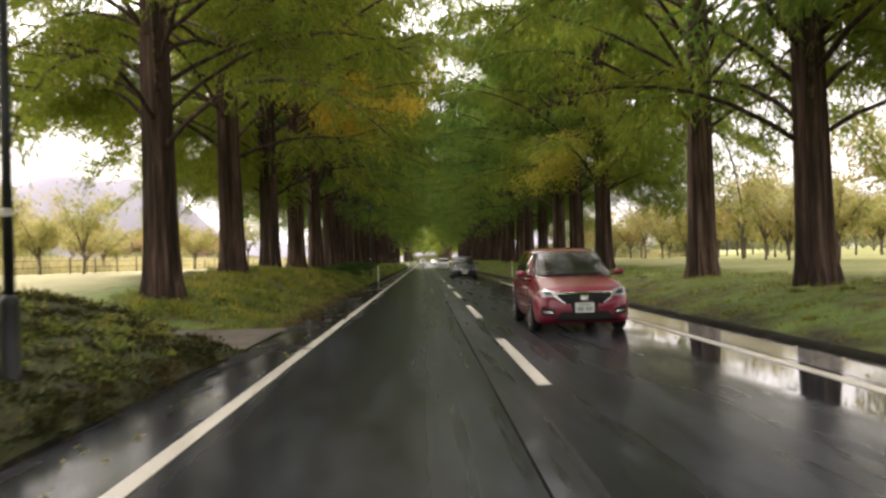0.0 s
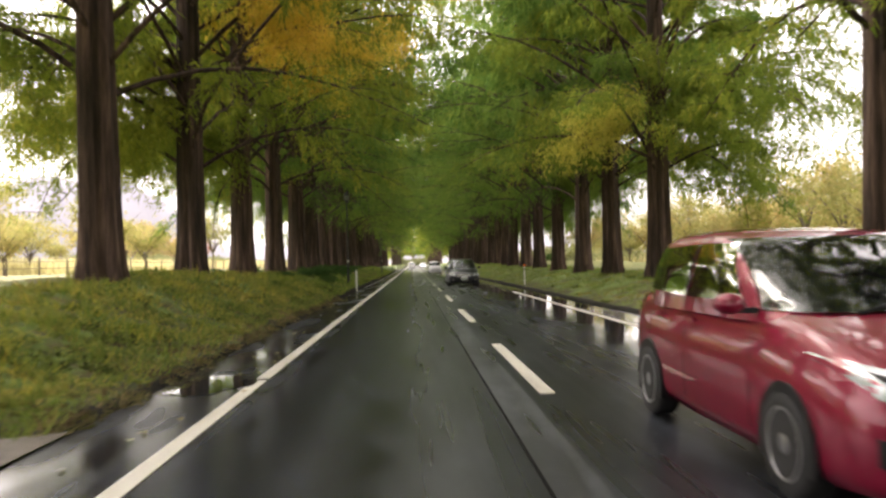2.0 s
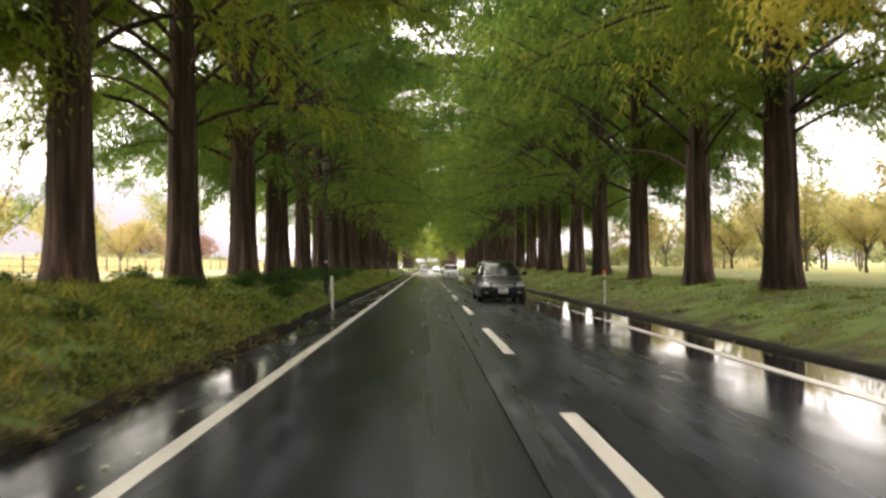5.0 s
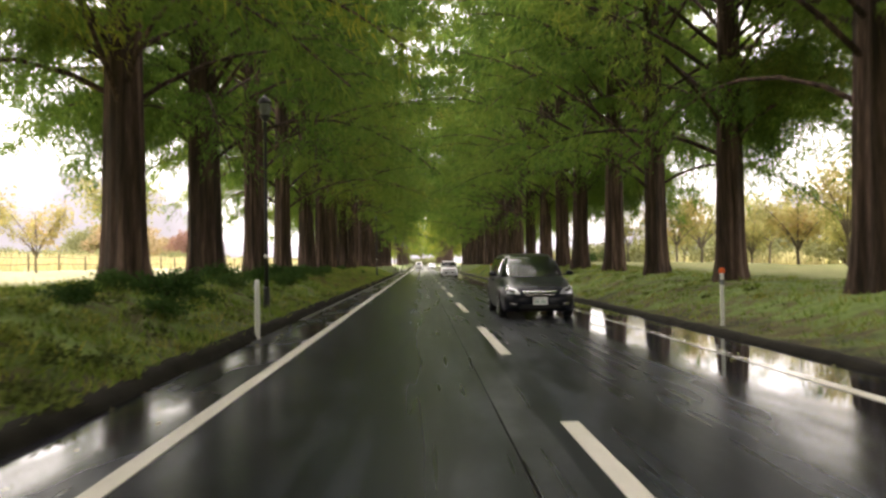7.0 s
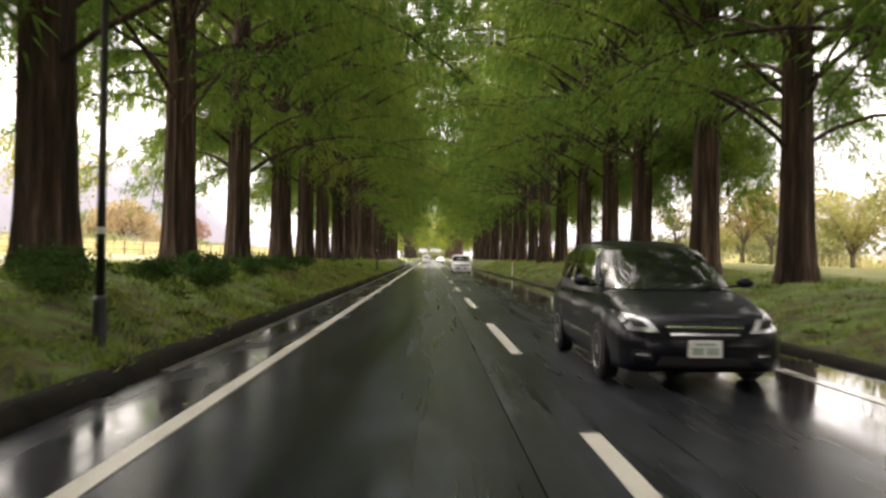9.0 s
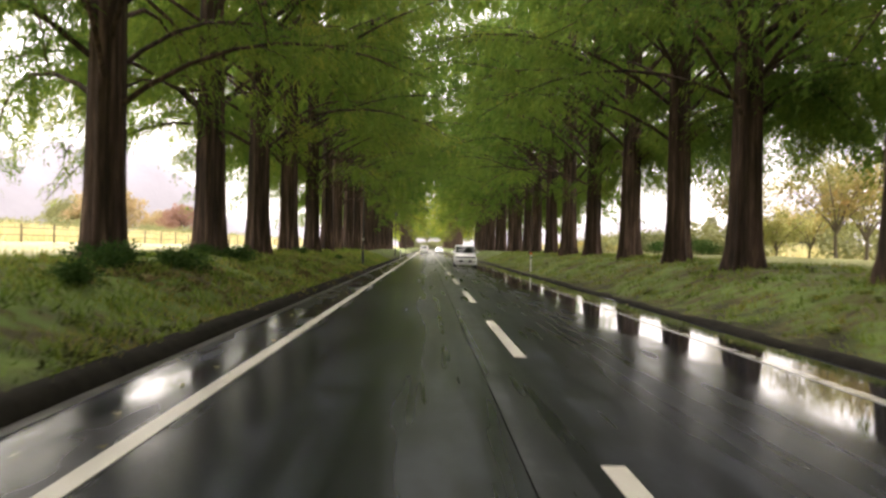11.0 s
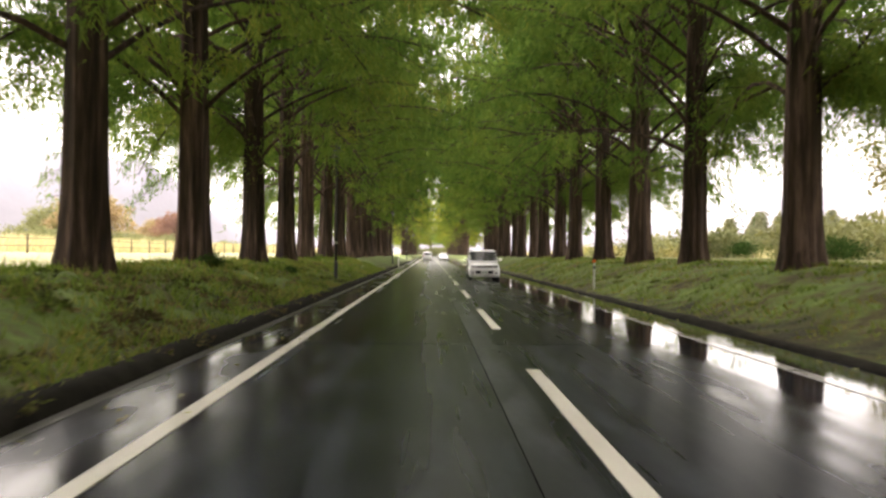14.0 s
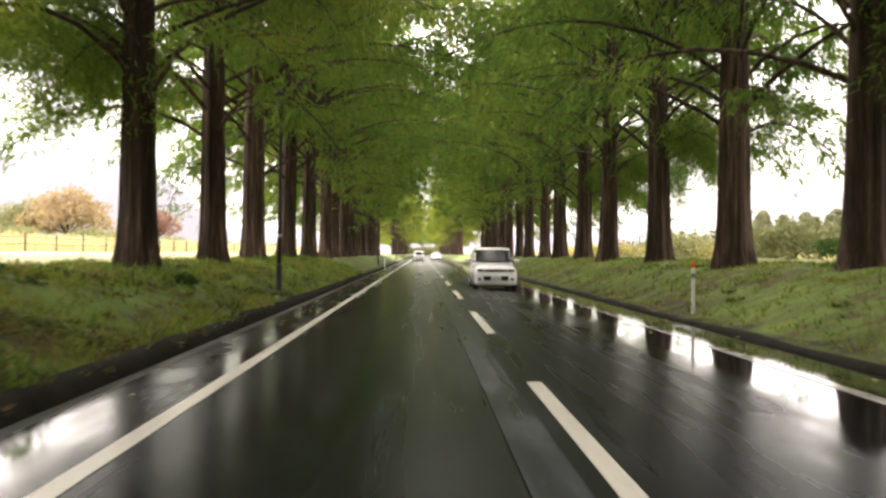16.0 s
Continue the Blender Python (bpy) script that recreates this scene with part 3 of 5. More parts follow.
def avenue_tree(seed, high, leaves, full):
    """Meshes of one tree: trunk, boughs (the low ones singly), crown."""
    rng = np.random.default_rng(seed)
    sides, rings = (40, 26) if full else (14, 12)
    trunk = as_mesh("trunk", *trunk_arrays(rng, high, rings, sides), BARK, True)
    low, upper, spots, ways, weight = [], [], [], [], []
    z, turn = rng.uniform(2.9, 3.9), rng.uniform(0, 6.3)
    while z < high - 0.6:
        turn += 2.4 + rng.normal(0, 0.35)
        reach, up, droop = limb_curve(rng, z, high, math.cos(turn), full)
        s = np.linspace(0, 1, (8 if z < 9 else 5) if full else 4)
        bend = rng.normal(0, 0.12)

        def place(q):
            g = turn + bend * q * q
            return np.stack([np.cos(g) * reach * q, np.sin(g) * reach * q, z + reach * (up * q - droop * q * q)], -1)

        pts = place(s)
        thick = np.interp(reach, [0.5, 7], [0.018, 0.066])
        pieces = [tube_arrays(pts, thick * (1 - 0.86 * s) + 0.004, 6 if full and z < 9 else 3)]
        bare = np.interp(z, [3, 7, 10, 15], [0.42, 0.38, 0.24, 0.08])
        gap = 0.34 if full else 0.7
        count = max(3, int(reach * (1 - bare) / gap))
        for c in range(count):
            q = bare + (1 - bare) * (c + rng.uniform(0, 0.9)) / count
            p0 = place(np.array([q]))[0]
            side = 1 if c % 2 else -1
            g = turn + bend * q * q + side * rng.uniform(0.55, 1.15)
            ln = (0.55 + 1.5 * (1 - q) ** 0.6) * rng.uniform(0.6, 1.15) * np.interp(reach, [1, 6], [0.5, 1.0])
            sag = rng.uniform(0.15, 0.55)
            v = np.linspace(0, 1, 3)
            sub = p0 + np.stack([np.cos(g) * ln * v, np.sin(g) * ln * v, ln * (0.16 * v - sag * v * v)], -1)
            if full and z < 11:
                pieces.append(tube_arrays(sub, np.array([0.014, 0.009, 0.003]), 3))
            spots.append(np.stack([sub[0], sub[2]]))
            ways.append((np.cos(g), np.sin(g), sag))
            weight.append(ln)
        (low if z < 8.5 else upper).append(joined(pieces))
        z += rng.uniform(0.17, 0.33) * (1 if z < 12 else 2.4)
    weight = np.array(weight)
    seg = np.array(spots)
    low_bias = np.interp(seg[:, 0, 2], [1.9, 2.6, 4, 8, 11, 16, 22], [0.0, 1.2, 1.5, 1.35, 1.15, 0.5, 0.2])
    # the open field side of the crown grows thicker than the shaded road side
    outer = seg[:, 1, 0] / (np.hypot(seg[:, 1, 0], seg[:, 1, 1]) + 0.3)
    share = weight * low_bias * (1 + 0.45 * outer)
    pick = rng.choice(len(seg), leaves, p=share / share.sum())
    u = rng.uniform(0.02, 1.06, leaves)[:, None]
    at = seg[pick, 0] * (1 - u) + seg[pick, 1] * u
    at[:, 2] += 0.1 * np.sin(np.pi * u[:, 0])
    at += rng.normal(0, 0.075, (leaves, 3))
    at[:, 2] -= np.minimum(rng.exponential(0.2, leaves), 0.7)
    way = np.array(ways)[pick]
    along = np.stack([way[:, 0], way[:, 1], np.zeros(leaves)], -1) * 0.55 + rng.normal(0, 0.6, (leaves, 3))
    along[:, 2] -= rng.uniform(0.4, 1.6, leaves)
    along /= np.linalg.norm(along, axis=1)[:, None]
    big = np.interp(at[:, 2], [4, 6, 8.5, 9.5, 13, 18], [0.82, 0.95, 1.08, 1.4, 1.5, 1.6]) * (1.05 if leaves > 30000 else 1.4 if full else 2.2)
    length, width = rng.uniform(0.15, 0.38, leaves) * big, rng.uniform(0.03, 0.068, leaves) * big
    crown = as_mesh("crown", *leaf_arrays(rng, at, along, length, width), GREEN)
    low = [as_mesh("limb", *q, BARK, True) for q in low]
    return trunk, low, as_mesh("upper_limbs", *joined(upper), BARK), crown


LEFT_X, RIGHT_X = -6.3, 8.6
# trees with negative y are out of view, added for light and reflections
LEFT_Y = [-8, -1, 6.2, 20.9, 28.7, 35.6, 42.5, 48.9, 55.9, 62.5, 69.9, 76.2, 84.3, 91.1, 98.2, 105.4, 111.9, 118.4, 126, 133]
RIGHT_Y = [-9, -2, 5, 12.2, 19.3, 26.5, 40.6, 47.6, 53.6, 61.1, 68, 74.4, 81.8, 88.1, 94.6, 102.5, 108.9, 116.1, 124, 130.2, 137.5]
near_kinds = [avenue_tree(11 + k, 25 + k % 3, 40000, True) for k in range(6)]
middle_kinds = [avenue_tree(31 + k, 25 + k % 3, 20000, True) for k in range(3)]
far_kinds = [avenue_tree(41 + k, 25 + k, 9000, False) for k in range(3)]
remote_kinds = [avenue_tree(51 + k, 25 + k, 2600, False) for k in range(2)]
TURNED = {("L", 6.2): TURNING, ("L", 20.9): TURNING, ("L", 28.7): YELLOWING_OR_LIT, ("L", 35.6): TURNING, ("L", 42.5): YELLOWING_OR_LIT, ("L", 48.9): YELLOWING_OR_LIT, ("R", 19.3): YELLOWING_OR_LIT, ("R", 26.5): YELLOWING_OR_LIT, ("R", 40.6): YELLOWING_OR_LIT}
OUTER = {
    ("L", 20.9): ((4.6, 1.0, 5.4), (3.4, 2.6, 6.0), (5.6, 3.0, 6.6), (3.0, 4.2, 5.4)),
    ("R", 40.6): ((0.5, -2.6, 5.4), (1.2, -3.0, 6.4), (-0.6, -2.4, 7.2)),
    ("R", 19.3): ((2.2, -1.0, 4.8), (3.4, 1.0, 5.2), (4.6, -0.5, 5.8), (2.8, 2.2, 6.2)),
    ("R", 26.5): ((3.5, 1.5, 5.2), (4.5, -1.0, 5.8)),
    ("L", 28.7): ((4.8, 1.5, 5.2), (3.9, -1.6, 6.0), (5.6, 2.6, 7.0), (3.2, 4.0, 4.8)),
    ("L", 35.6): ((1.2, -1.0, 4.6), (2.0, 0.8, 4.4), (2.6, -1.6, 5.2), (1.4, 1.2, 5.8), (2.2, 0.0, 6.4), (5.2, 0.6, 5.0), (4.2, -2.0, 6.5), (6.2, 2.2, 6.2)),
    ("L", 42.5): ((1.2, -0.8, 4.6), (2.0, 0.8, 4.8), (2.6, -1.4, 5.4), (1.4, 1.2, 6.0), (5.0, 1.0, 5.4), (4.4, -1.8, 4.6)),
    ("L", 55.9): ((4.8, 1.6, 5.2), (4.0, -1.8, 6.5), (5.6, 0.4, 7.2), (3.4, -2.4, 5.2), (6.2, -1.0, 5.4)),
    ("L", 69.9): ((3.5, 0.2, 6.5), (5.0, -1.5, 8.0), (4.0, 1.5, 9.2)),
    ("L", 91.1): ((2.5, 2.5, 4.6), (1.5, 3.0, 5.6)),
    ("L", 98.2): ((3.0, -1.0, 4.8), (3.5, 1.5, 5.6)),
    ("L", 62.5): ((2.4, -2.2, 4.6), (3.6, 0.4, 4.6), (2.8, 2.0, 5.0), (1.5, -3.0, 7.2), (3.0, -2.5, 6.0), (2.2, 1.5, 8.4), (5.0, -1.0, 5.0), (4.2, 1.8, 6.2), (6.0, 0.8, 7.0)),
    ("L", 84.3): ((5.0, -1.2, 5.4), (4.0, 1.6, 6.4)),
    ("R", 53.6): ((3.2, 1.0, 6.4), (4.2, -0.5, 7.6)),
    ("R", 61.1): ((1.4, 0.0, 4.4), (2.2, 1.2, 4.8), (1.8, -1.0, 5.4), (3.0, 0.5, 5.8), (1.0, -2.5, 5.4), (3.0, -3.0, 5.2), (2.0, -1.0, 8.6), (0.6, -3.5, 8.6), (2.2, -3.5, 6.5), (3.4, 1.5, 6.0), (4.6, -1.0, 7.4), (1.4, -4.0, 7.6)),
    ("R", 68): ((4.0, 0.2, 5.6), (5.0, 2.0, 7.0)),
    ("L", 105.4): ((1.5, -1.0, 4.6), (2.5, 0.8, 4.8), (3.5, -1.5, 5.2), (2.0, 1.5, 5.8), (3.0, -0.5, 6.4)),
    ("R", 102.5): ((1.4, 0.0, 4.8), (2.2, 1.2, 5.2), (1.8, -1.2, 5.8), (3.0, 0.0, 6.2)),
    ("R", 81.8): ((4.6, 1.6, 5.6), (4.2, -1.4, 6.6), (5.6, 0.4, 7.2), (5.0, -2.5, 5.0), (6.0, 0.5, 4.6), (3.2, -3.0, 5.6)),
    ("R", 88.1): ((4.8, -1.0, 5.2), (5.4, 1.8, 6.4), (2.2, -3.5, 6.5), (2.8, 2.5, 7.6), (1.2, -4.0, 7.4)),
}
GIRTH = {("L", 55.9): 1.15, ("L", 62.5): 1.25, ("L", 84.3): 1.12}
LABEL_GREEN = "tall metasequoia with feathery green leaves and fluted brown trunk"
LABEL_GOLD = "tall metasequoia turning yellow and amber, or tinted as lit, on a fluted trunk"


def golden_bough(tree, m, start, end, rise, seed, leaves):
    """A low bough that turns yellow before the rest of its tree."""
    rng = np.random.default_rng(seed)
    s = np.linspace(0, 1, 9)
    a, b = np.array(start), np.array(end)
    pts = a + (b - a) * s[:, None]
    pts[:, 2] += rise * np.sin(np.pi * s)
    limb = part("limb", as_mesh("limb", *tube_arrays(pts, 0.055 * (1 - 0.85 * s), 6), BARK, True), tree, m=m.inverted())
    n, tufts = 2700, 18
    u = rng.uniform(0.34, 1.02, tufts)
    hub = a + (b - a) * u[:, None]
    hub[:, 2] += rise * np.sin(np.pi * u)
    hub += rng.normal(0, 1, (tufts, 3)) * np.array([0.6, 0.6, 0.22])
    k = rng.choice(tufts, n, p=rng.dirichlet(np.full(tufts, 2.5)))
    drop = np.minimum(rng.exponential(0.28, n), 0.95)
    at = hub[k] + rng.normal(0, 1, (n, 3)) * (0.3 - 0.16 * drop)[:, None] * np.array([1.0, 1.0, 0.5])
    at[:, 2] -= drop
    along = rng.normal(0, 0.55, (n, 3))
    along[:, 2] -= 0.9
    along /= np.linalg.norm(along, axis=1)[:, None]
    part("foliage", as_mesh("foliage", *leaf_arrays(rng, at, along, rng.uniform(0.1, 0.23, n), rng.uniform(0.028, 0.06, n)), leaves), limb, "yellowing foliage in drooping tufts" if leaves is not GREEN else "")


def plant_tree(side, x, y, kinds, k, rng):
    # past the gap, daylight on the crowns is put into yellower leaves
    gold = TURNED.get((side, y), YELLOWING_OR_LIT if y > 230 else None)
    m = pose(x, y, ground_z(x, y) - 0.05, 0, 0, (180 if side == "L" else 0) + rng.uniform(-48, 48)) @ Matrix.Scale(rng.uniform(0.95, 1.06), 4)
    tree = thing("metasequoia_tree", LABEL_GOLD if gold else LABEL_GREEN, "tree", m, "avenue trees")
    trunk, low, upper, crown = kinds[k % len(kinds)]
    girth = GIRTH.get((side, y), 1.0)
    part("trunk", trunk, tree, m=Matrix.Diagonal((girth, girth, 1, 1)))
    if kinds is near_kinds or kinds is middle_kinds:
        for q in low:
            part("limb", q, tree)
    else:
        part("bough_tangle", merged(low), tree)["kind"] = "stuff"
    part("upper_bough", upper, tree)["kind"] = "stuff"
    c = part("crown", crown, tree)
    if (side, y) == ("R", 40.6):
        for q, (end, rise, leaf) in enumerate((((4.0, 42.6, 5.5), 1.3, YELLOWING_OR_LIT), ((5.2, 39.3, 5.3), 0.9, GOLD), ((5.7, 39.0, 6.2), 0.8, GOLD))):
            golden_bough(tree, m, (x, y, 5.2 + 0.5 * q), end, rise, 60 + q, leaf)
        for q, end in enumerate(((12.8, 37.6, 4.4), (12.4, 41.6, 3.7), (10.6, 36.4, 5.4), (13.2, 39.8, 6.0))):
            golden_bough(tree, m, (x, y, 4.3 + 0.5 * q), end, 0.8, 80 + q, YELLOWING_OR_LIT)
    if (side, y) == ("R", 47.6):
        for q, end in enumerate(((12.4, 45.4, 4.4), (11.6, 43.8, 5.6), (5.6, 46.2, 5.2))):
            golden_bough(tree, m, (x, y, 4.3 + 0.5 * q), end, 0.8, 90 + q, YELLOWING_OR_LIT)
    if (side, y) == ("L", 42.5):
        for q, end in enumerate(((-0.6, 41.2, 9.3), (-2.0, 43.6, 8.3), (-2.6, 39.6, 8.6))):
            golden_bough(tree, m, (x, y, 7.2 + 0.5 * q), end, 0.9, 70 + q, ORANGE)
    if (side, y) == ("L", 35.6):
        for q, end in enumerate(((-1.0, 36.6, 8.2), (-1.8, 34.8, 9.0))):
            golden_bough(tree, m, (x, y, 6.6 + 0.5 * q), end, 0.9, 76 + q, ORANGE)
    # long field-side boughs
    low_skirt = ((2.2, -1.6, 4.4), (3.2, 1.2, 4.5), (4.4, -0.3, 4.8), (2.6, 2.4, 5.2)) if side == "R" and (79 < y < 96 or 110 < y < 139) else ()
    for q, (out, along, tip) in enumerate(OUTER.get((side, y), ()) + low_skirt):
        golden_bough(tree, m, (x, y, tip + 0.3), (x + (out if side == "R" else -out), y + along, tip), 1.1, 200 + int(y) * 4 + q, gold or GREEN)
    if gold:
        c.material_slots[0].link = "OBJECT"
        c.material_slots[0].material = gold


MERGED = {}


def merged(meshes):
    if meshes[0].name in MERGED:
        return MERGED[meshes[0].name]
    bm = bmesh.new()
    for q in meshes:
        bm.from_mesh(q)
    done = bm_mesh("bough_tangle", bm, BARK)
    MERGED[meshes[0].name] = done
    return done


place_rng = np.random.default_rng(5)
order = 0
for side, x, ys in (("L", LEFT_X, LEFT_Y), ("R", RIGHT_X, RIGHT_Y)):
    for y in ys:
        order += 1
        plant_tree(side, x + place_rng.normal(0, 0.06), y, near_kinds if 4 < y < 107 else middle_kinds if y > 4 else far_kinds, order * 5 + (side == "R"), place_rng)
    y = ys[-1]
    while y < 470:
        y += place_rng.uniform(6.4, 7.4) * (1 if y < 320 else 1.5)
        order += 1
        if not 206 < y < 258:
            plant_tree(side, x + place_rng.normal(0, 0.12), y, far_kinds if y < 270 else remote_kinds, order, place_rng)


# ---------------------------------------------------------------- verge growth
def scatter_blades(rng, count, x0, x1, y0, y1, short, long, lean=0.5, sparse=0.0):
    x, y = rng.uniform(x0, x1, count), y0 + (y1 - y0) * rng.uniform(0, 1, count) ** 1.35
    ok = ~((x < 0) & (y > DRIVE_0 + 0.1) & (y < DRIVE_1 - 0.4))
    ok &= ~((x < 0) & (y < DRIVE_0) & (rng.uniform(0, 1, count) < 0.85))
    x, y = x[ok], y[ok]
    clump = np.array([noise.noise((a * 1.3, b * 1.3, 0.0)) for a, b in zip(x, y)])
    keep = rng.uniform(-0.4, 0.5, len(x)) < clump + 0.1 - sparse
    x, y, clump = x[keep], y[keep], clump[keep]
    z = np.array([ground_z(a, b) for a, b in zip(x, y)]) - 0.02
    along = np.stack([rng.normal(0, lean, len(x)), rng.normal(0, lean, len(x)), np.ones(len(x))], -1)
    along /= np.linalg.norm(along, axis=1)[:, None]
    length = rng.uniform(short, long, len(x)) * (0.7 + 0.8 * np.clip(clump + 0.3, 0, 1)) * (1 + y / 400)
    return leaf_arrays(rng, np.stack([x, y, z], -1), along, length, rng.uniform(0.01, 0.024, len(x)) * (1 + y / 90))


grass_rng = np.random.default_rng(21)
blades = [scatter_blades(grass_rng, 110000, -7.5, ROAD_L - 0.16, -3, 135, 0.07, 0.22, 0.6), scatter_blades(grass_rng, 80000, ROAD_R + 0.5, 10.5, 2, 140, 0.05, 0.15, 0.6)]
tagged(new("verge_grass", as_mesh("verge_grass", *joined(blades), GRASS)), "rank green and yellowed grass on the road banks", "grass", kind="stuff")

# tall yellowing tufts on the sunnier part of the left bank
tufts = [scatter_blades(grass_rng, 24000, -6.6, ROAD_L - 0.8, 18.5, 48, 0.12, 0.28, 0.8, 0.26)]
tagged(new("grass_tufts", as_mesh("grass_tufts", *joined(tufts), TUFTS)), "tall yellow-green grass tufts on the bank", "grass", kind="stuff")

# broad-leaved weeds in clumps
weed_rng = np.random.default_rng(23)


def weed_clump(x, y, r, n, leaf):
    d = weed_rng.normal(size=(n, 3))
    d[:, 2] = np.abs(d[:, 2]) * 0.7
    d /= np.linalg.norm(d, axis=1)[:, None]
    at = np.array([x, y, ground_z(x, y) - 0.02]) + d * r * weed_rng.uniform(0.3, 1.0, n)[:, None] * np.array([1.4, 1.4, 0.55])
    along = d + weed_rng.normal(0, 0.5, (n, 3))
    along /= np.linalg.norm(along, axis=1)[:, None]
    ln = weed_rng.uniform(0.035, 0.1, n)
    return leaf_arrays(weed_rng, at, along, ln, ln * weed_rng.uniform(leaf * 0.6, leaf * 1.2, n))


weeds = []
for q in range(1100):
    left = weed_rng.uniform() < 0.9
    x = weed_rng.uniform(-6.6, -3.2) if left else weed_rng.uniform(5.5, 9.5)
    y = weed_rng.uniform(18.5, 50) if left and q % 2 else 1 + 115 * weed_rng.uniform() ** 1.2
    if left and DRIVE_0 - 0.6 < y < DRIVE_1 + 0.4:
        continue
    weeds.append(weed_clump(x, y, weed_rng.uniform(0.1, 0.32) * (1 if left else 0.6), 90, 0.6))
dead = []
for q in range(300):
    y = weed_rng.uniform(18.4, 44)
    dead.append(weed_clump(weed_rng.uniform(-3.1, -2.98) if q % 2 else -3.05 - abs(weed_rng.normal(0, 0.55)), y, weed_rng.uniform(0.06, 0.2), 45, 0.35))
tagged(new("dead_weeds", as_mesh("dead_weeds", *joined(dead), DEAD)), "brown dead weeds and soil at the foot of the bank", "weeds", kind="stuff")
tagged(new("bank_weeds", as_mesh("bank_weeds", *joined(weeds), WEEDS)), "mixed green and browned weeds on the banks", "weeds", kind="stuff")

# low ground cover before the entrance, its colour darkened for the trees' shade
ivy = []
for _ in range(620):
    x, y = -2.98 - 2.9 * weed_rng.uniform() ** 1.3, weed_rng.uniform(1.5, DRIVE_0 - 0.3)
    n = 60
    d = weed_rng.normal(size=(n, 3))
    d[:, 2] = np.abs(d[:, 2]) * 0.5
    d /= np.linalg.norm(d, axis=1)[:, None]
    at = np.array([x, y, ground_z(x, y) - 0.02]) + d * weed_rng.uniform(0.07, 0.22) * weed_rng.uniform(0.3, 1.0, n)[:, None] * np.array([1.4, 1.4, 0.6])
    along = d + weed_rng.normal(0, 0.6, (n, 3))
    along /= np.linalg.norm(along, axis=1)[:, None]
    ln = weed_rng.uniform(0.03, 0.075, n)
    ivy.append(leaf_arrays(weed_rng, at, along, ln, ln * weed_rng.uniform(0.4, 0.7, n)))
tagged(new("ground_cover", as_mesh("ground_cover", *joined(ivy), SHADED_COVER)), "brown-green ground cover and leaves, darkened for tree shade", "ground cover", kind="stuff")

# browned patches of dying weeds farther along the left bank
browned = []
for _ in range(26):
    cx, cy = weed_rng.uniform(-5.6, -3.5), weed_rng.uniform(72, 112)
    for _ in range(13):
        browned.append(weed_clump(min(-3.12, cx + weed_rng.normal(0, 0.42)), cy + weed_rng.normal(0, 0.75), weed_rng.uniform(0.09, 0.22), 70, 0.5))
tagged(new("browned_weeds", as_mesh("browned_weeds", *joined(browned), DEAD)), "patches of brown dying weeds and leaf litter", "weeds", kind="stuff")

# weeds and drooping grass over the kerb tops
over = [scatter_blades(grass_rng, 9000, ROAD_L - 0.42, ROAD_L - 0.24, -3, 120, 0.05, 0.13, 0.9), scatter_blades(grass_rng, 4000, ROAD_R + 0.26, ROAD_R + 0.6, 2, 120, 0.04, 0.1, 0.9)]
tagged(new("kerb_weeds", as_mesh("kerb_weeds", *joined(over), GRASS)), "weeds hanging over the dark kerb", "grass", kind="stuff")

reeds = []
for x0, x1, y0, y1, cnt in ((-36, -25, 20, 330, 26000), (24, 34, 100, 300, 12000)):
    x, y = grass_rng.uniform(x0, x1, cnt), grass_rng.uniform(y0, y1, cnt)
    z = np.array([ground_z(a, b) for a, b in zip(x, y)])
    a = np.stack([grass_rng.normal(0, 0.2, cnt), grass_rng.normal(0, 0.2, cnt), np.ones(cnt)], -1)
    reeds.append(leaf_arrays(grass_rng, np.stack([x, y, z], -1), a, grass_rng.uniform(0.6, 1.5, cnt), grass_rng.uniform(0.1, 0.26, cnt)))
tagged(new("field_reeds", as_mesh("field_reeds", *joined(reeds), STRAW)), "pale straw-coloured tall field grass", "grass", kind="stuff")


# ---------------------------------------------------------------- bushes and small trees
def leafy_lobes(rng, lobes, count, size, hollow=0.55):
    """Leaves over a group of rounded lobes (x, y, z, rx, ry, rz), thickest at the outside, with gaps."""
    lobes = np.array(lobes)
    weight = lobes[:, 3] * lobes[:, 4]
    k = rng.choice(len(lobes), count, p=weight / weight.sum())
    d = rng.normal(size=(count, 3))
    d /= np.linalg.norm(d, axis=1)[:, None]
    r = rng.uniform(hollow, 1.05, count) * (1 + 0.16 * np.sin(5 * d[:, 0] + 3 * d[:, 2] + k) + 0.1 * np.sin(11 * d[:, 1] + k))
    at = lobes[k, :3] + d * lobes[k, 3:6] * r[:, None]
    along = d * 0.7 + rng.normal(0, 0.6, (count, 3))
    along /= np.linalg.norm(along, axis=1)[:, None]
    s = rng.uniform(0.6, 1.3, count) * size
    return leaf_arrays(rng, at, along, s, s * rng.uniform(0.4, 0.7, count))


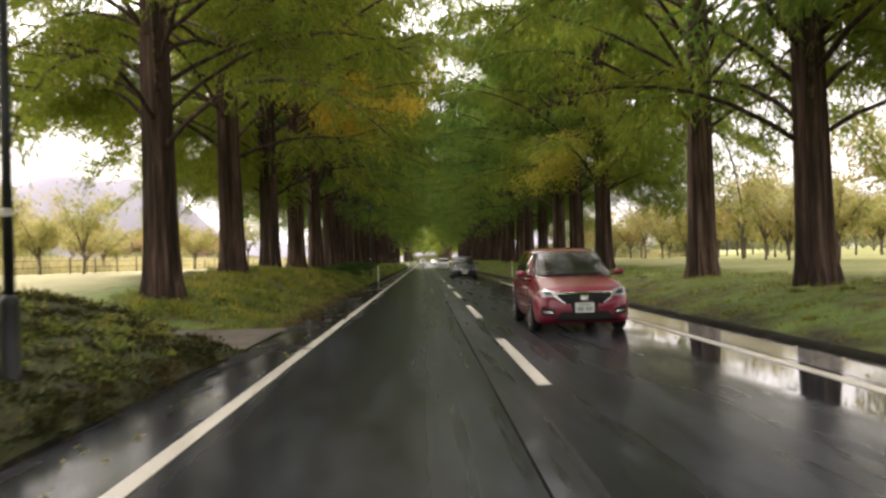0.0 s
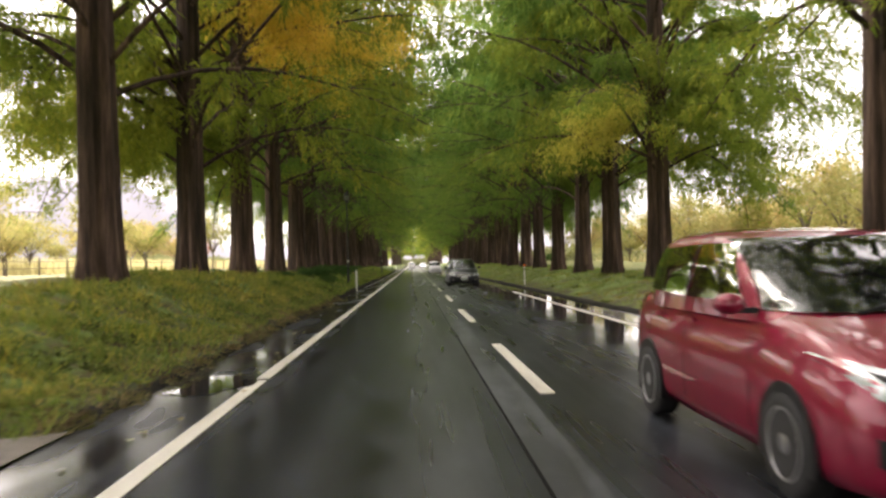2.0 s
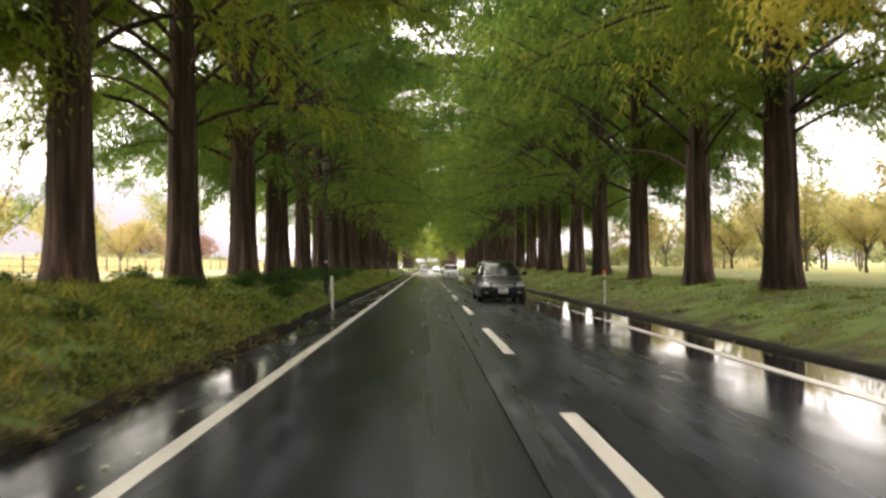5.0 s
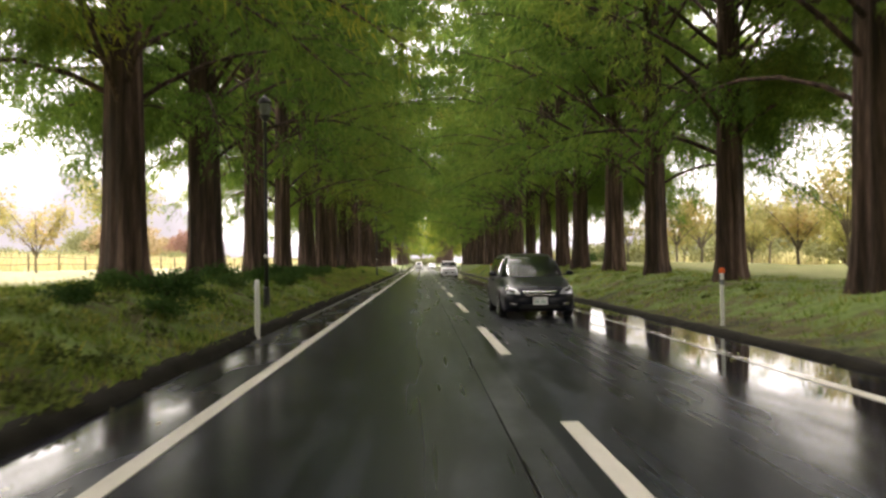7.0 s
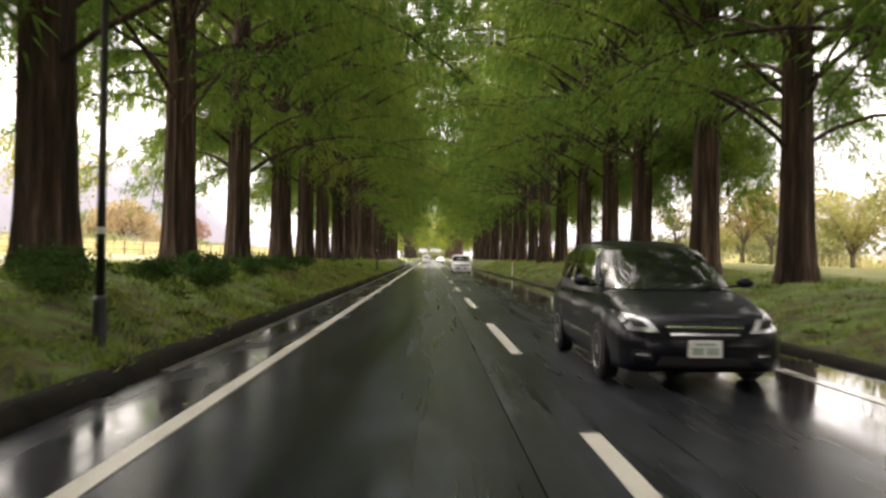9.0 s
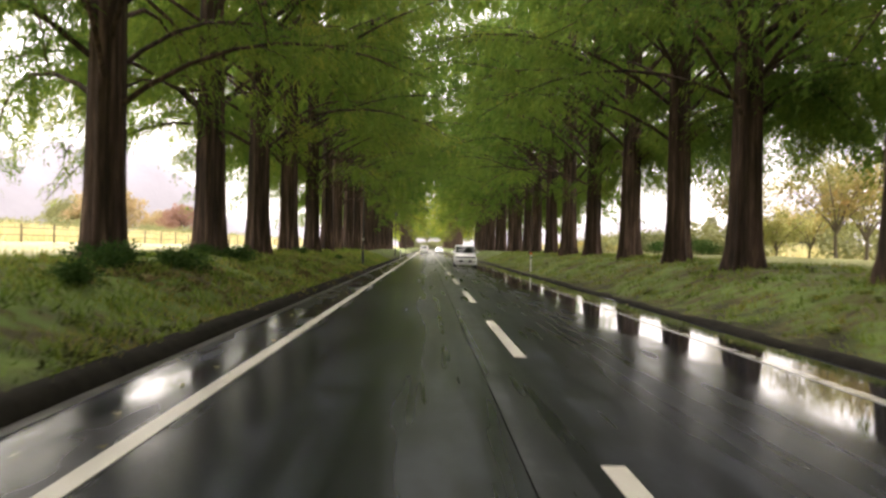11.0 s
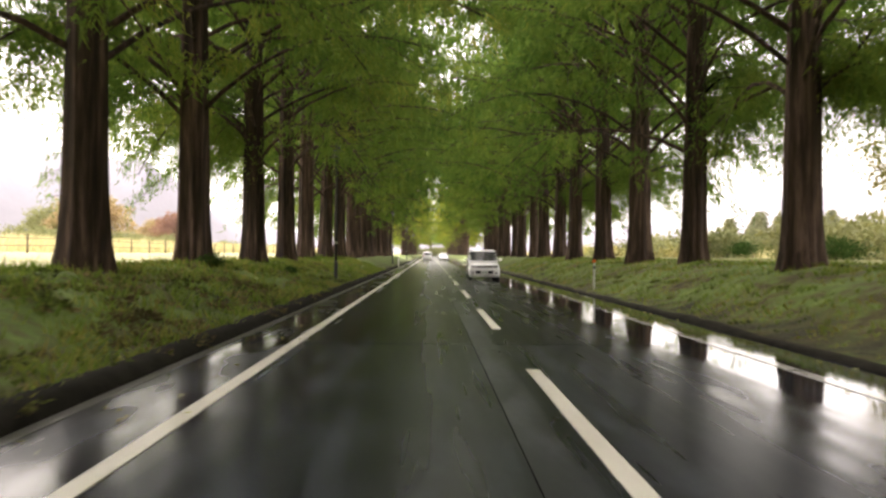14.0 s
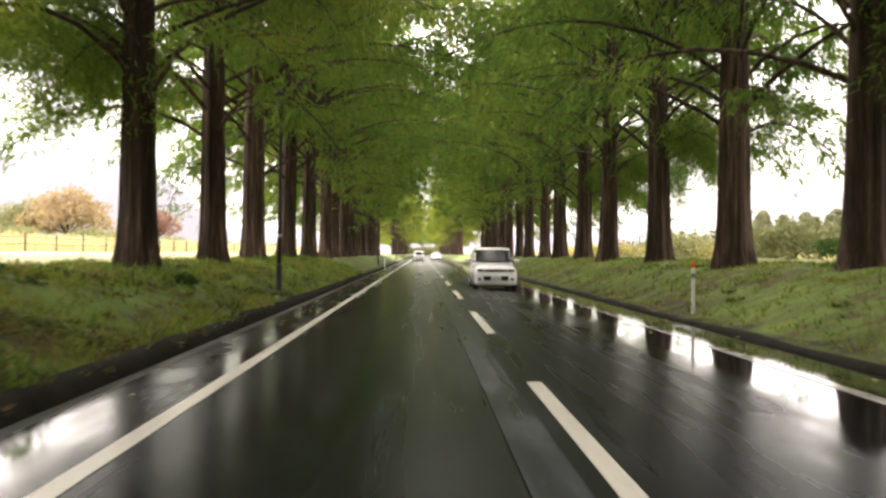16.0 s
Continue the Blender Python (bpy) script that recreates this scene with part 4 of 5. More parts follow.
def shrub_meshes(seed, material, wide, high, count, size):
    rng = np.random.default_rng(seed)
    lobes = [(rng.normal(0, wide * 0.3), rng.normal(0, wide * 0.3), high * rng.uniform(0.35, 0.6), wide * rng.uniform(0.3, 0.5), wide * rng.uniform(0.3, 0.5), high * rng.uniform(0.35, 0.5)) for _ in range(6)]
    stems = []
    for _ in range(7):
        a, ln = rng.uniform(0, 6.3), rng.uniform(0.3, 0.7) * wide * 0.5
        v = np.linspace(0, 1, 4)
        stems.append(tube_arrays(np.stack([np.cos(a) * ln * v, np.sin(a) * ln * v, high * 0.75 * v - 0.05], -1), 0.022 * (1 - 0.7 * v), 4))
    return as_mesh("foliage", *leafy_lobes(rng, lobes, count, size, 0.35), material), as_mesh("stem_tangle", *joined(stems), BARK)


shrub_kinds = [shrub_meshes(70 + k, SHRUB, 1.0, 0.62, 1500, 0.085) for k in range(3)]
shrub_rng = np.random.default_rng(31)
SHRUBS = [(-5.5, 46.8), (-6.9, 47.2), (-5.2, 50.6), (-4.4, 52.3), (-5.6, 53.4), (-5.0, 54.3), (-4.6, 55.7), (-5.3, 57.3), (-4.9, 59.9), (-5.6, 61.2), (-5.2, 64.6), (-4.7, 66.2), (-5.3, 68.6), (-4.9, 71.6), (-5.6, 74.4), (-5.2, 77.6), (-6.2, 82.9), (-5.3, 83.5), (-6.9, 84.9), (-5.7, 97.4), (-7.0, 41.6), (-4.6, 38.4), (-4.6, 103.0)]
for k, (x, y) in enumerate(SHRUBS):
    s = thing("azalea_bush", "low clipped dark green azalea bush on the bank", "bush", pose(x, y, ground_z(x, y) - 0.04, 0, 0, shrub_rng.uniform(0, 360)) @ Matrix.Scale(shrub_rng.uniform(0.7, 1.25) * (0.65 if y > 84 or y < 46 else 0.85), 4), "azaleas on the bank")
    f, st = shrub_kinds[k % 3]
    part("foliage", f, s)
    part("stem_tangle", st, s)["kind"] = "stuff"


def small_tree_meshes(seed, material, high, count, size):
    """An orchard tree: short forked trunk, spreading limbs, thin crown."""
    rng = np.random.default_rng(seed)
    fork = high * rng.uniform(0.2, 0.3)
    v = np.linspace(0, 1, 5)
    trunk = tube_arrays(np.stack([0.08 * np.sin(3 * v), 0.05 * v, (fork + 0.1) * v - 0.1], -1), 0.1 - 0.03 * v, 8)
    limbs, lobes = [], []
    for k in range(7):
        a = k * 0.9 + rng.normal(0, 0.25)
        out, up = high * rng.uniform(0.25, 0.48), high * rng.uniform(0.4, 0.75)
        pts = np.stack([np.cos(a) * out * v ** 1.2, np.sin(a) * out * v ** 1.2, fork + up * v ** 0.85], -1)
        bits = [tube_arrays(pts, 0.055 * (1 - 0.8 * v) + 0.004, 5)]
        for q in range(3):
            p = pts[2 + q % 3]
            g = a + rng.normal(0, 0.9)
            w = np.linspace(0, 1, 3)
            bits.append(tube_arrays(p + np.stack([np.cos(g) * 0.5 * w, np.sin(g) * 0.5 * w, 0.45 * w], -1) * high * 0.3, 0.02 * (1 - 0.8 * w), 3))
        limbs.append(as_mesh("limb", *joined(bits), WOODPOST))
        for q in (2, 3, 4):
            r = high * rng.uniform(0.13, 0.27)
            lobes.append((*(pts[q] + rng.normal(0, 0.16, 3)), r, r, r * 0.8))
    return as_mesh("trunk", *trunk, WOODPOST, True), limbs, as_mesh("crown", *leafy_lobes(rng, lobes, count, size, 0.1), material)


orchard_kinds = [small_tree_meshes(90 + k, ORCHARD, 4.0 + 0.35 * k, 2100, 0.24) for k in range(4)]
orchard_rng = np.random.default_rng(77)


def plant_small(kinds, k, x, y, name, label, group, lo=0.85, hi=1.2):
    t = thing(name, label, "tree", pose(x, y, ground_z(x, y) - 0.03, 0, 0, orchard_rng.uniform(0, 360)) @ Matrix.Scale(orchard_rng.uniform(lo, hi), 4), group)
    trunk, limbs, crown = kinds[k % len(kinds)]
    part("trunk", trunk, t)
    for q in limbs:
        part("limb", q, t)
    part("crown", crown, t)


k = 0
for row in range(5):
    for col in range(15):
        x, y = 20.5 + row * 5.4 + orchard_rng.normal(0, 0.5), 24 + col * 5.3 + orchard_rng.normal(0, 0.5)
        if orchard_rng.uniform() < 0.94:
            k += 1
            plant_small(orchard_kinds, k, x, y, "persimmon_tree", "small orchard tree with yellow and orange autumn leaves", "orchard rows")
for row in range(4):
    for col in range(10):
        x, y = -20 - row * 6 + orchard_rng.normal(0, 0.8), 32 + col * 6.2 + orchard_rng.normal(0, 0.8)
        if orchard_rng.uniform() < 0.7:
            k += 1
            plant_small(orchard_kinds, k, x, y, "young_fruit_tree", "slender young fruit tree with pale yellow leaves", "young trees in the field", 0.7, 1.15)

hedge_kinds = [shrub_meshes(130 + q, HEDGE, 4.4, 2.4, 1700, 0.34) for q in range(3)]
dark_kinds = [shrub_meshes(140 + q, SHRUB, 3.0, 1.9, 1900, 0.2) for q in range(2)]


def plant_bush(kinds, q, x, y, name, label, scale=1.0):
    s = thing(name, label, "bush", pose(x, y, ground_z(x, y) - 0.05, 0, 0, orchard_rng.uniform(0, 360)) @ Matrix.Scale(scale, 4))
    f, st = kinds[q % len(kinds)]
    part("foliage", f, s)
    part("stem_tangle", st, s)["kind"] = "stuff"


for x, y in ((16.6, 103.5), (19.4, 105), (22.5, 107.5), (18.2, 96)):
    k += 1
    plant_small(orchard_kinds, k, x, y, "young_fruit_tree", "small yellow-green tree beside the field", "young trees in the field", 0.75, 0.95)
for q, (x, y, s) in enumerate([(-6, 470, 1.6), (9, 476, 1.6), (2, 500, 2.0), (-2, 505, 1.8), (6, 498, 1.9)]):
    plant_bush(hedge_kinds, q, x, y, "roadside_bush", "yellow-green bush at the far end of the road", s)
for q in range(26):
    plant_bush(hedge_kinds, q, -58 + orchard_rng.normal(0, 3), 70 + q * 14, "field_hedge", "rounded grey-green bush at the field's edge", orchard_rng.uniform(0.8, 1.4))
for q in range(15):
    plant_bush(hedge_kinds, q, 55 + orchard_rng.normal(0, 2), 24 + q * 7.5, "orchard_hedge", "yellow-green bush behind the orchard", orchard_rng.uniform(1.2, 1.7))
for q, (x, y, s) in enumerate([(16.5, 109, 0.6), (18.0, 121, 0.55)]):
    plant_bush(dark_kinds, q, x, y, "evergreen_shrub", "dark evergreen shrub beyond the roadside trees", s)
for q, (x, y, s) in enumerate([(20.5, 114, 1.2), (24, 121, 1.1), (19, 128, 0.8), (22, 138, 1.1), (20, 150, 1.0), (25, 162, 1.2), (22, 176, 1.0), (26, 104, 1.1), (32, 99, 1.3)]):
    plant_bush(hedge_kinds, q, x, y, "yellowing_shrub", "tall yellow-green shrub in the field", s)
golden_kinds = [shrub_meshes(150 + q, ORCHARD, 3.2, 2.0, 1500, 0.22) for q in range(2)]
for q, (x, y, s) in enumerate([(20.2, 149.0, 1.05), (22.4, 154.5, 0.85), (21.6, 171.0, 1.0), (23.4, 177.5, 0.8), (22.8, 190.0, 1.05), (24.0, 203.0, 1.1), (23.0, 217.0, 1.1), (19.6, 139.5, 0.8)]):
    plant_bush(golden_kinds, q, x, y, "golden_shrub", "low golden-leaved shrub in the field beyond the avenue", s)


# ---------------------------------------------------------------- far trees and hills
def round_tree(x, y, high, wide, material, name, label, seed):
    rng = np.random.default_rng(seed)
    t = thing(name, label, "tree", pose(x, y, 0.4))
    v = np.linspace(0, 1, 5)
    part("trunk", as_mesh("trunk", *tube_arrays(np.stack([0.2 * v, 0 * v, high * 0.5 * v], -1), high * 0.03 * (1 - 0.5 * v), 8), BARK), t)
    lobes = []
    for q in range(16):
        a, r = q * 2.4, wide * 0.5 * math.sqrt((q + 0.5) / 16) * 0.8
        lift = high * (0.22 + 0.6 * (1 - (r / (wide * 0.5)) ** 2)) + rng.normal(0, high * 0.04)
        s = wide * rng.uniform(0.13, 0.2)
        lobes.append((r * math.cos(a), r * math.sin(a), lift, s, s, s * 0.8))
        p0 = np.array([0.1, 0, high * 0.3])
        p1 = np.array([r * math.cos(a) * 0.9, r * math.sin(a) * 0.9, lift])
        part("limb", as_mesh("limb", *tube_arrays(p0 + (p1 - p0) * v[:, None], high * 0.012 * (1 - 0.7 * v), 4), BARK), t)
    part("crown", as_mesh("crown", *leafy_lobes(rng, lobes, 5200, wide * 0.045, 0.5), material), t)


round_tree(-106, 335, 18.5, 27, BROWNED, "zelkova_tree", "broad round-headed tree with browned autumn crown", 201)
round_tree(-121, 340, 15.5, 20, HEDGE, "broad_tree", "round grey-green field tree beside the browned one", 202)
round_tree(-120, 462, 21, 21, RUSSET, "maple_tree", "rounded field tree with dark russet crown", 203)
round_tree(-150, 520, 18, 22, BROWNED, "zelkova_tree", "broad round-headed tree with browned autumn crown", 204)

# the far end of the avenue
for q, (x, y, hh, ww) in enumerate([(-7, 500, 15, 17), (9, 512, 14, 16), (0, 560, 17, 22), (-16, 540, 16, 18), (18, 545, 16, 18)]):
    round_tree(x, y, hh, ww, GREEN if q % 2 else HEDGE, "roadside_tree", "bright yellow-green tree at the end of the avenue", 240 + q)

cedar_rng = np.random.default_rng(301)


def cedar_meshes(seed, high):
    rng = np.random.default_rng(seed)
    v = np.linspace(0, 1, 4)
    n = 1500
    h = rng.uniform(0.08, 1, n) ** 0.8
    a = rng.uniform(0, 6.3, n)
    r = np.sqrt(np.clip(1.02 - h ** 1.7, 0, 1)) * high * 0.2 * rng.uniform(0.4, 1.08, n) * (1 + 0.2 * np.sin(h * 60))
    at = np.stack([r * np.cos(a), r * np.sin(a), h * high], -1)
    along = np.stack([np.cos(a), np.sin(a), -0.3 * np.ones(n)], -1) + rng.normal(0, 0.4, (n, 3))
    along /= np.linalg.norm(along, axis=1)[:, None]
    return as_mesh("trunk", *tube_arrays(np.stack([0 * v, 0 * v, high * v], -1), 0.25 * (1.05 - v), 6), BARK), as_mesh("crown", *leaf_arrays(rng, at, along, rng.uniform(0.7, 1.5, n), rng.uniform(0.4, 0.8, n)), CEDAR)


cedar_kinds = [cedar_meshes(310 + q, 14 + 1.5 * q) for q in range(3)]
for q in range(24):
    x, y = 112 + (q % 12) * 4.2 + cedar_rng.normal(0, 1.5), 362 + (q // 12) * 9 + cedar_rng.normal(0, 2)
    t = thing("cedar_tree", "cedar with rounded top in a far grove, greyed for haze", "tree", pose(x, y, 0.3, 0, 0, q * 50) @ Matrix.Scale(cedar_rng.uniform(0.7, 1.1), 4), "cedar grove")
    part("trunk", cedar_kinds[q % 3][0], t)
    part("crown", cedar_kinds[q % 3][1], t)


def hill_range(name, x0, x1, y0, y1, high, seed):
    """A ridge of rounded wooded hills with a broken skyline."""
    nu, nv = 90, 10
    verts = []
    for i in range(nu + 1):
        u = i / nu
        cx, cy = x0 + (x1 - x0) * u, y0 + (y1 - y0) * u
        crest = high * (0.6 + 0.4 * noise.noise((u * 4, seed, 0.2)) + 0.1 * noise.noise((u * 13, seed, 4.0)) + 0.03 * noise.noise((u * 60, seed, 1.0))) * min(1, 6 * u, 6 * (1 - u))
        d = Vector((y1 - y0, -(x1 - x0))).normalized()
        for j in range(nv + 1):
            w = j / nv
            verts.append((cx - d.x * 420 * (w - 0.5), cy - d.y * 420 * (w - 0.5), -2 + max(0.0, crest) * math.sin(math.pi * w) ** 0.8))
    faces = [(i * (nv + 1) + j, i * (nv + 1) + j + 1, (i + 1) * (nv + 1) + j + 1, (i + 1) * (nv + 1) + j) for i in range(nu) for j in range(nv)]
    tagged(new(name, as_mesh(name, verts, faces, HAZY_HILL, True)), "distant wooded hills with the mist painted as lilac-grey", "hills", kind="structure")


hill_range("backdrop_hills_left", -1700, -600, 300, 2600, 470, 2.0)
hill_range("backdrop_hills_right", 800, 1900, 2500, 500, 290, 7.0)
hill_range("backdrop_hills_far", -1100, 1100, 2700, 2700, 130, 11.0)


# ---------------------------------------------------------------- fence, lamps, marker posts
fence = thing("field_fence", "weathered wooden posts with thin rails along the field", "fence")
post_mesh = bm_mesh("post", lathe_bm([(0.055, -0.2), (0.055, 1.0), (0.04, 1.06)], 8), WOODPOST)
FENCE_Y = list(np.arange(26, 214, 4.0))
for y in FENCE_Y:
    part("post", post_mesh, fence, m=pose(-22.5, y, ground_z(-22.5, y)))
for a, b in zip(FENCE_Y, FENCE_Y[1:]):
    for hh in (0.45, 0.85):
        za, zb = ground_z(-22.5, a) + hh, ground_z(-22.5, b) + hh
        part("rail", as_mesh("rail", *tube_arrays(np.array([(-22.5, a, za), (-22.5, (a + b) / 2, (za + zb) / 2 - 0.02), (-22.5, b, zb)]), np.full(3, 0.022), 5), WOODPOST), fence)


def street_lamp():
    lamp = thing("street_lamp", "dark iron post lamp with clouded glass lantern", "street lamp", group="roadside lamps")
    part("base", bm_mesh("base", lathe_bm([(0.11, -0.3), (0.11, 0.05), (0.085, 0.1), (0.075, 0.7), (0.085, 0.74), (0.06, 0.8)], 20), IRON, True), lamp)
    part("pole", bm_mesh("pole", lathe_bm([(0.052, 0.78), (0.045, 2.5), (0.04, 4.72), (0.055, 4.74), (0.055, 4.78), (0.035, 4.82)], 16), IRON, True), lamp)
    part("cup", bm_mesh("cup", lathe_bm([(0.035, 4.80), (0.05, 4.86), (0.1, 4.90), (0.125, 4.96), (0.13, 4.98)], 20), IRON, True), lamp)
    part("lantern_glass", bm_mesh("lantern_glass", lathe_bm([(0.1, 4.98), (0.13, 5.06), (0.145, 5.15), (0.14, 5.22), (0.13, 5.27)], 24), MILK, True), lamp, "clouded glass lantern bowl")
    part("cap", bm_mesh("cap", lathe_bm([(0.18, 5.26), (0.17, 5.30), (0.13, 5.37), (0.07, 5.42), (0.03, 5.44), (0.035, 5.48), (0.0, 5.52)], 24), IRON, True), lamp)
    part("clamp_band", bm_mesh("clamp_band", lathe_bm([(0.05, 1.5), (0.058, 1.51), (0.058, 1.57), (0.05, 1.58)], 16), WHITE_POST), lamp, "pale steel band")
    return lamp


first = street_lamp()
first.matrix_basis = pose(-3.75, 8.85, ground_z(-3.75, 8.85) - 0.05)
for y in (58.4, 108.8, 159, 209, 259):
    z = 0.0 if y < 100 else 0.18 if y < 120 else ground_z(-3.75, y) - 0.1
    copy_thing(first, pose(-3.75, y, z))


def marker_post(x, y, thick, orange):
    p = thing("marker_post", "white roadside marker post with orange reflector" if orange else "plain white roadside marker post", "marker post", pose(x, y, -0.02), "marker posts")
    part("stem", bm_mesh("stem", lathe_bm([(thick * 1.1, -0.1), (thick * 1.1, 0.06), (thick, 0.08), (thick, 1.04), (thick * 0.7, 1.08)], 14), WHITE_POST, True), p)
    if orange:
        part("band", bm_mesh("band", lathe_bm([(thick + 0.004, 0.86), (thick + 0.006, 0.87), (thick + 0.006, 0.95), (thick + 0.004, 0.96)], 14), MILK), p, "grey reflective band")
    if orange:
        bm = lathe_bm([(0.045, -0.02), (0.06, -0.015), (0.06, 0.015), (0.045, 0.02)], 18)
        bmesh.ops.rotate(bm, verts=bm.verts, cent=(0, 0, 0), matrix=Matrix.Rotation(radians(90), 3, "X"))
        bmesh.ops.translate(bm, verts=bm.verts, vec=(0, 0, 1.12))
        part("reflector", bm_mesh("reflector", bm, ORANGE_LENS), p, "round orange reflector")


marker_post(-2.93, 53.1, 0.048, False)
marker_post(5.55, 53.3, 0.034, True)
marker_post(5.55, 103.2, 0.034, True)
marker_post(-2.93, 153.5, 0.048, False)
marker_post(5.55, 153.2, 0.034, True)

fallen = grass_rng.uniform(0, 1, (420, 2))
lx = np.where(fallen[:, 0] < 0.5, ROAD_L + fallen[:, 0] * 2.2, ROAD_R - (fallen[:, 0] - 0.5) * 2.4)
ly = -2 + 125 * fallen[:, 1]
flat = np.stack([np.cos(fallen[:, 0] * 99), np.sin(fallen[:, 0] * 99), np.full(420, 0.06)], -1)
tagged(new("fallen_leaves", as_mesh("fallen_leaves", *leaf_arrays(np.random.default_rng(3), np.stack([lx, ly, np.full(420, 0.012)], -1), flat, np.full(420, 0.07), np.full(420, 0.03)), ORCHARD)), "scattered fallen leaves on the wet road edge", "fallen leaves", kind="stuff")


# ---------------------------------------------------------------- cars
def car_paint(name, col, metal=0.35):
    return simple(name, col, 0.35, metal, 0.06, 2.0, coat=1.0, spec=0.25)


TYRE = simple("tyre_rubber", (0.012, 0.012, 0.012), 0.75)
ALLOY = simple("alloy_rim", (0.45, 0.45, 0.46), 0.3, 0.9)
TRIM = simple("black_trim", (0.006, 0.006, 0.0065), 0.5, spec=0.3)
CHROME = simple("chrome", (0.75, 0.75, 0.76), 0.12, 1.0, vary=0.03)
PLATE = simple("plate_white", (0.7, 0.7, 0.68), 0.5, vary=0.04)
PLATE_INK = simple("plate_ink", (0.3, 0.38, 0.33), 0.5)
CABIN_DARK = simple("dark_cabin", (0.012, 0.014, 0.014), 0.8)
LAMP_SILVER = simple("lamp_reflector", (0.45, 0.465, 0.48), 0.2, 0.7)
TAIL = simple("red_lens", (0.4, 0.01, 0.01), 0.2)
glass, gn, gl, gb = base_material("car_glass", 0.02, 0, 0.5)
gb.inputs["Base Color"].default_value = (0.36, 0.41, 0.4, 1)
gb.inputs["Transmission Weight"].default_value = 1.0
gb.inputs["IOR"].default_value = 1.5


def half_section(hw, zl, zt):
    h = zt - zl
    return [(0.0, zl), (0.82 * hw, zl), (0.95 * hw, zl + 0.04 * h), (0.985 * hw, zl + 0.16 * h), (hw, zl + 0.42 * h), (0.995 * hw, zl + 0.62 * h), (0.96 * hw, zl + 0.8 * h), (0.9 * hw, zl + 0.92 * h), (0.78 * hw, zl + 0.985 * h), (0.45 * hw, zt + 0.012), (0.0, zt + 0.02)]


def body_mesh(stations, material):
    ys = [s[0] for s in stations]
    dense = sorted({round(float(v), 3) for a, b in zip(ys, ys[1:]) for v in np.linspace(a, b, max(2, int((b - a) / 0.12) + 2))})
    verts, faces = [], []
    for y in dense:
        hw, zl, zt = (float(np.interp(y, ys, [s[c] for s in stations])) for c in (1, 2, 3))
        half = half_section(hw, zl, zt)
        verts += [(x, y, z) for x, z in half] + [(-x, y, z) for x, z in half[-2:0:-1]]
    k = 2 * len(half) - 2
    for r in range(len(dense) - 1):
        for c in range(k):
            d = (c + 1) % k
            faces.append((r * k + c, r * k + d, (r + 1) * k + d, (r + 1) * k + c))
    faces.append(tuple(range(k))[::-1])
    faces.append(tuple(range((len(dense) - 1) * k, len(dense) * k)))
    return as_mesh("body", verts, faces, material, True)


def cabin_mesh(levels, material):
    """The greenhouse: rings (z, front y, rear y, half width) with rounded corners and a bowed front."""
    n, verts, faces = 48, [], []
    for z, yf, yr, hw in levels:
        for i in range(n):
            a = 2 * math.pi * i / n
            c, s = math.cos(a), math.sin(a)
            p = 0.38
            x = hw * math.copysign(abs(c) ** p, c)
            v = math.copysign(abs(s) ** p, s)
            bow = 0.12 * (x / hw) ** 2
            y = (yf + yr) / 2 + (yr - yf) / 2 * v + (bow if v < 0 else -bow * 0.5) * abs(v)
            verts.append((x, y, z))
    for r in range(len(levels) - 1):
        for i in range(n):
            j = (i + 1) % n
            faces.append((r * n + i, r * n + j, (r + 1) * n + j, (r + 1) * n + i))
    faces.append(tuple(range((len(levels) - 1) * n, len(levels) * n)))
    return as_mesh("cabin_shell", verts, faces, material, True)


def panel_mesh(name, tree, axis, corners, material, lift=0.006, n=8, sink=0.02):
    """A panel laid on a car's skin: four corners seen along the axis, pressed onto the skin, with an edge."""
    verts, faces = [], []
    for i in range(n + 1):
        for j in range(n + 1):
            u, v = i / n, j / n
            a = [(1 - u) * (1 - v) * corners[0][q] + u * (1 - v) * corners[1][q] + u * v * corners[2][q] + (1 - u) * v * corners[3][q] for q in (0, 1)]
            if axis == "front":
                o, d = Vector((a[0], -3, a[1])), Vector((0, 1, 0))
            elif axis == "rear":
                o, d = Vector((a[0], 9, a[1])), Vector((0, -1, 0))
            elif axis == "right":
                o, d = Vector((3, a[0], a[1])), Vector((-1, 0, 0))
            else:
                o, d = Vector((-3, a[0], a[1])), Vector((1, 0, 0))
            hit = tree.ray_cast(o, d)[0]
            if hit is None:
                hit = tree.find_nearest(o + d * 3.3)[0]
            verts.append(hit - d * lift)
    back = len(verts)
    w = n + 1
    for i in range(n):
        for j in range(n):
            faces.append((i * w + j, (i + 1) * w + j, (i + 1) * w + j + 1, i * w + j + 1))
    rim = [i * w for i in range(n + 1)] + [n * w + j for j in range(1, n + 1)] + [i * w + n for i in range(n - 1, -1, -1)] + [j for j in range(n - 1, 0, -1)]
    count = len(rim)
    verts += [verts[q].copy() for q in rim] + [verts[q] + d * (lift + sink) for q in rim]
    for q in range(count):
        r = (q + 1) % count
        faces.append((back + q, back + count + q, back + count + r, back + r))
    me = as_mesh(name, [tuple(v) for v in verts], faces, material, True)
    return me


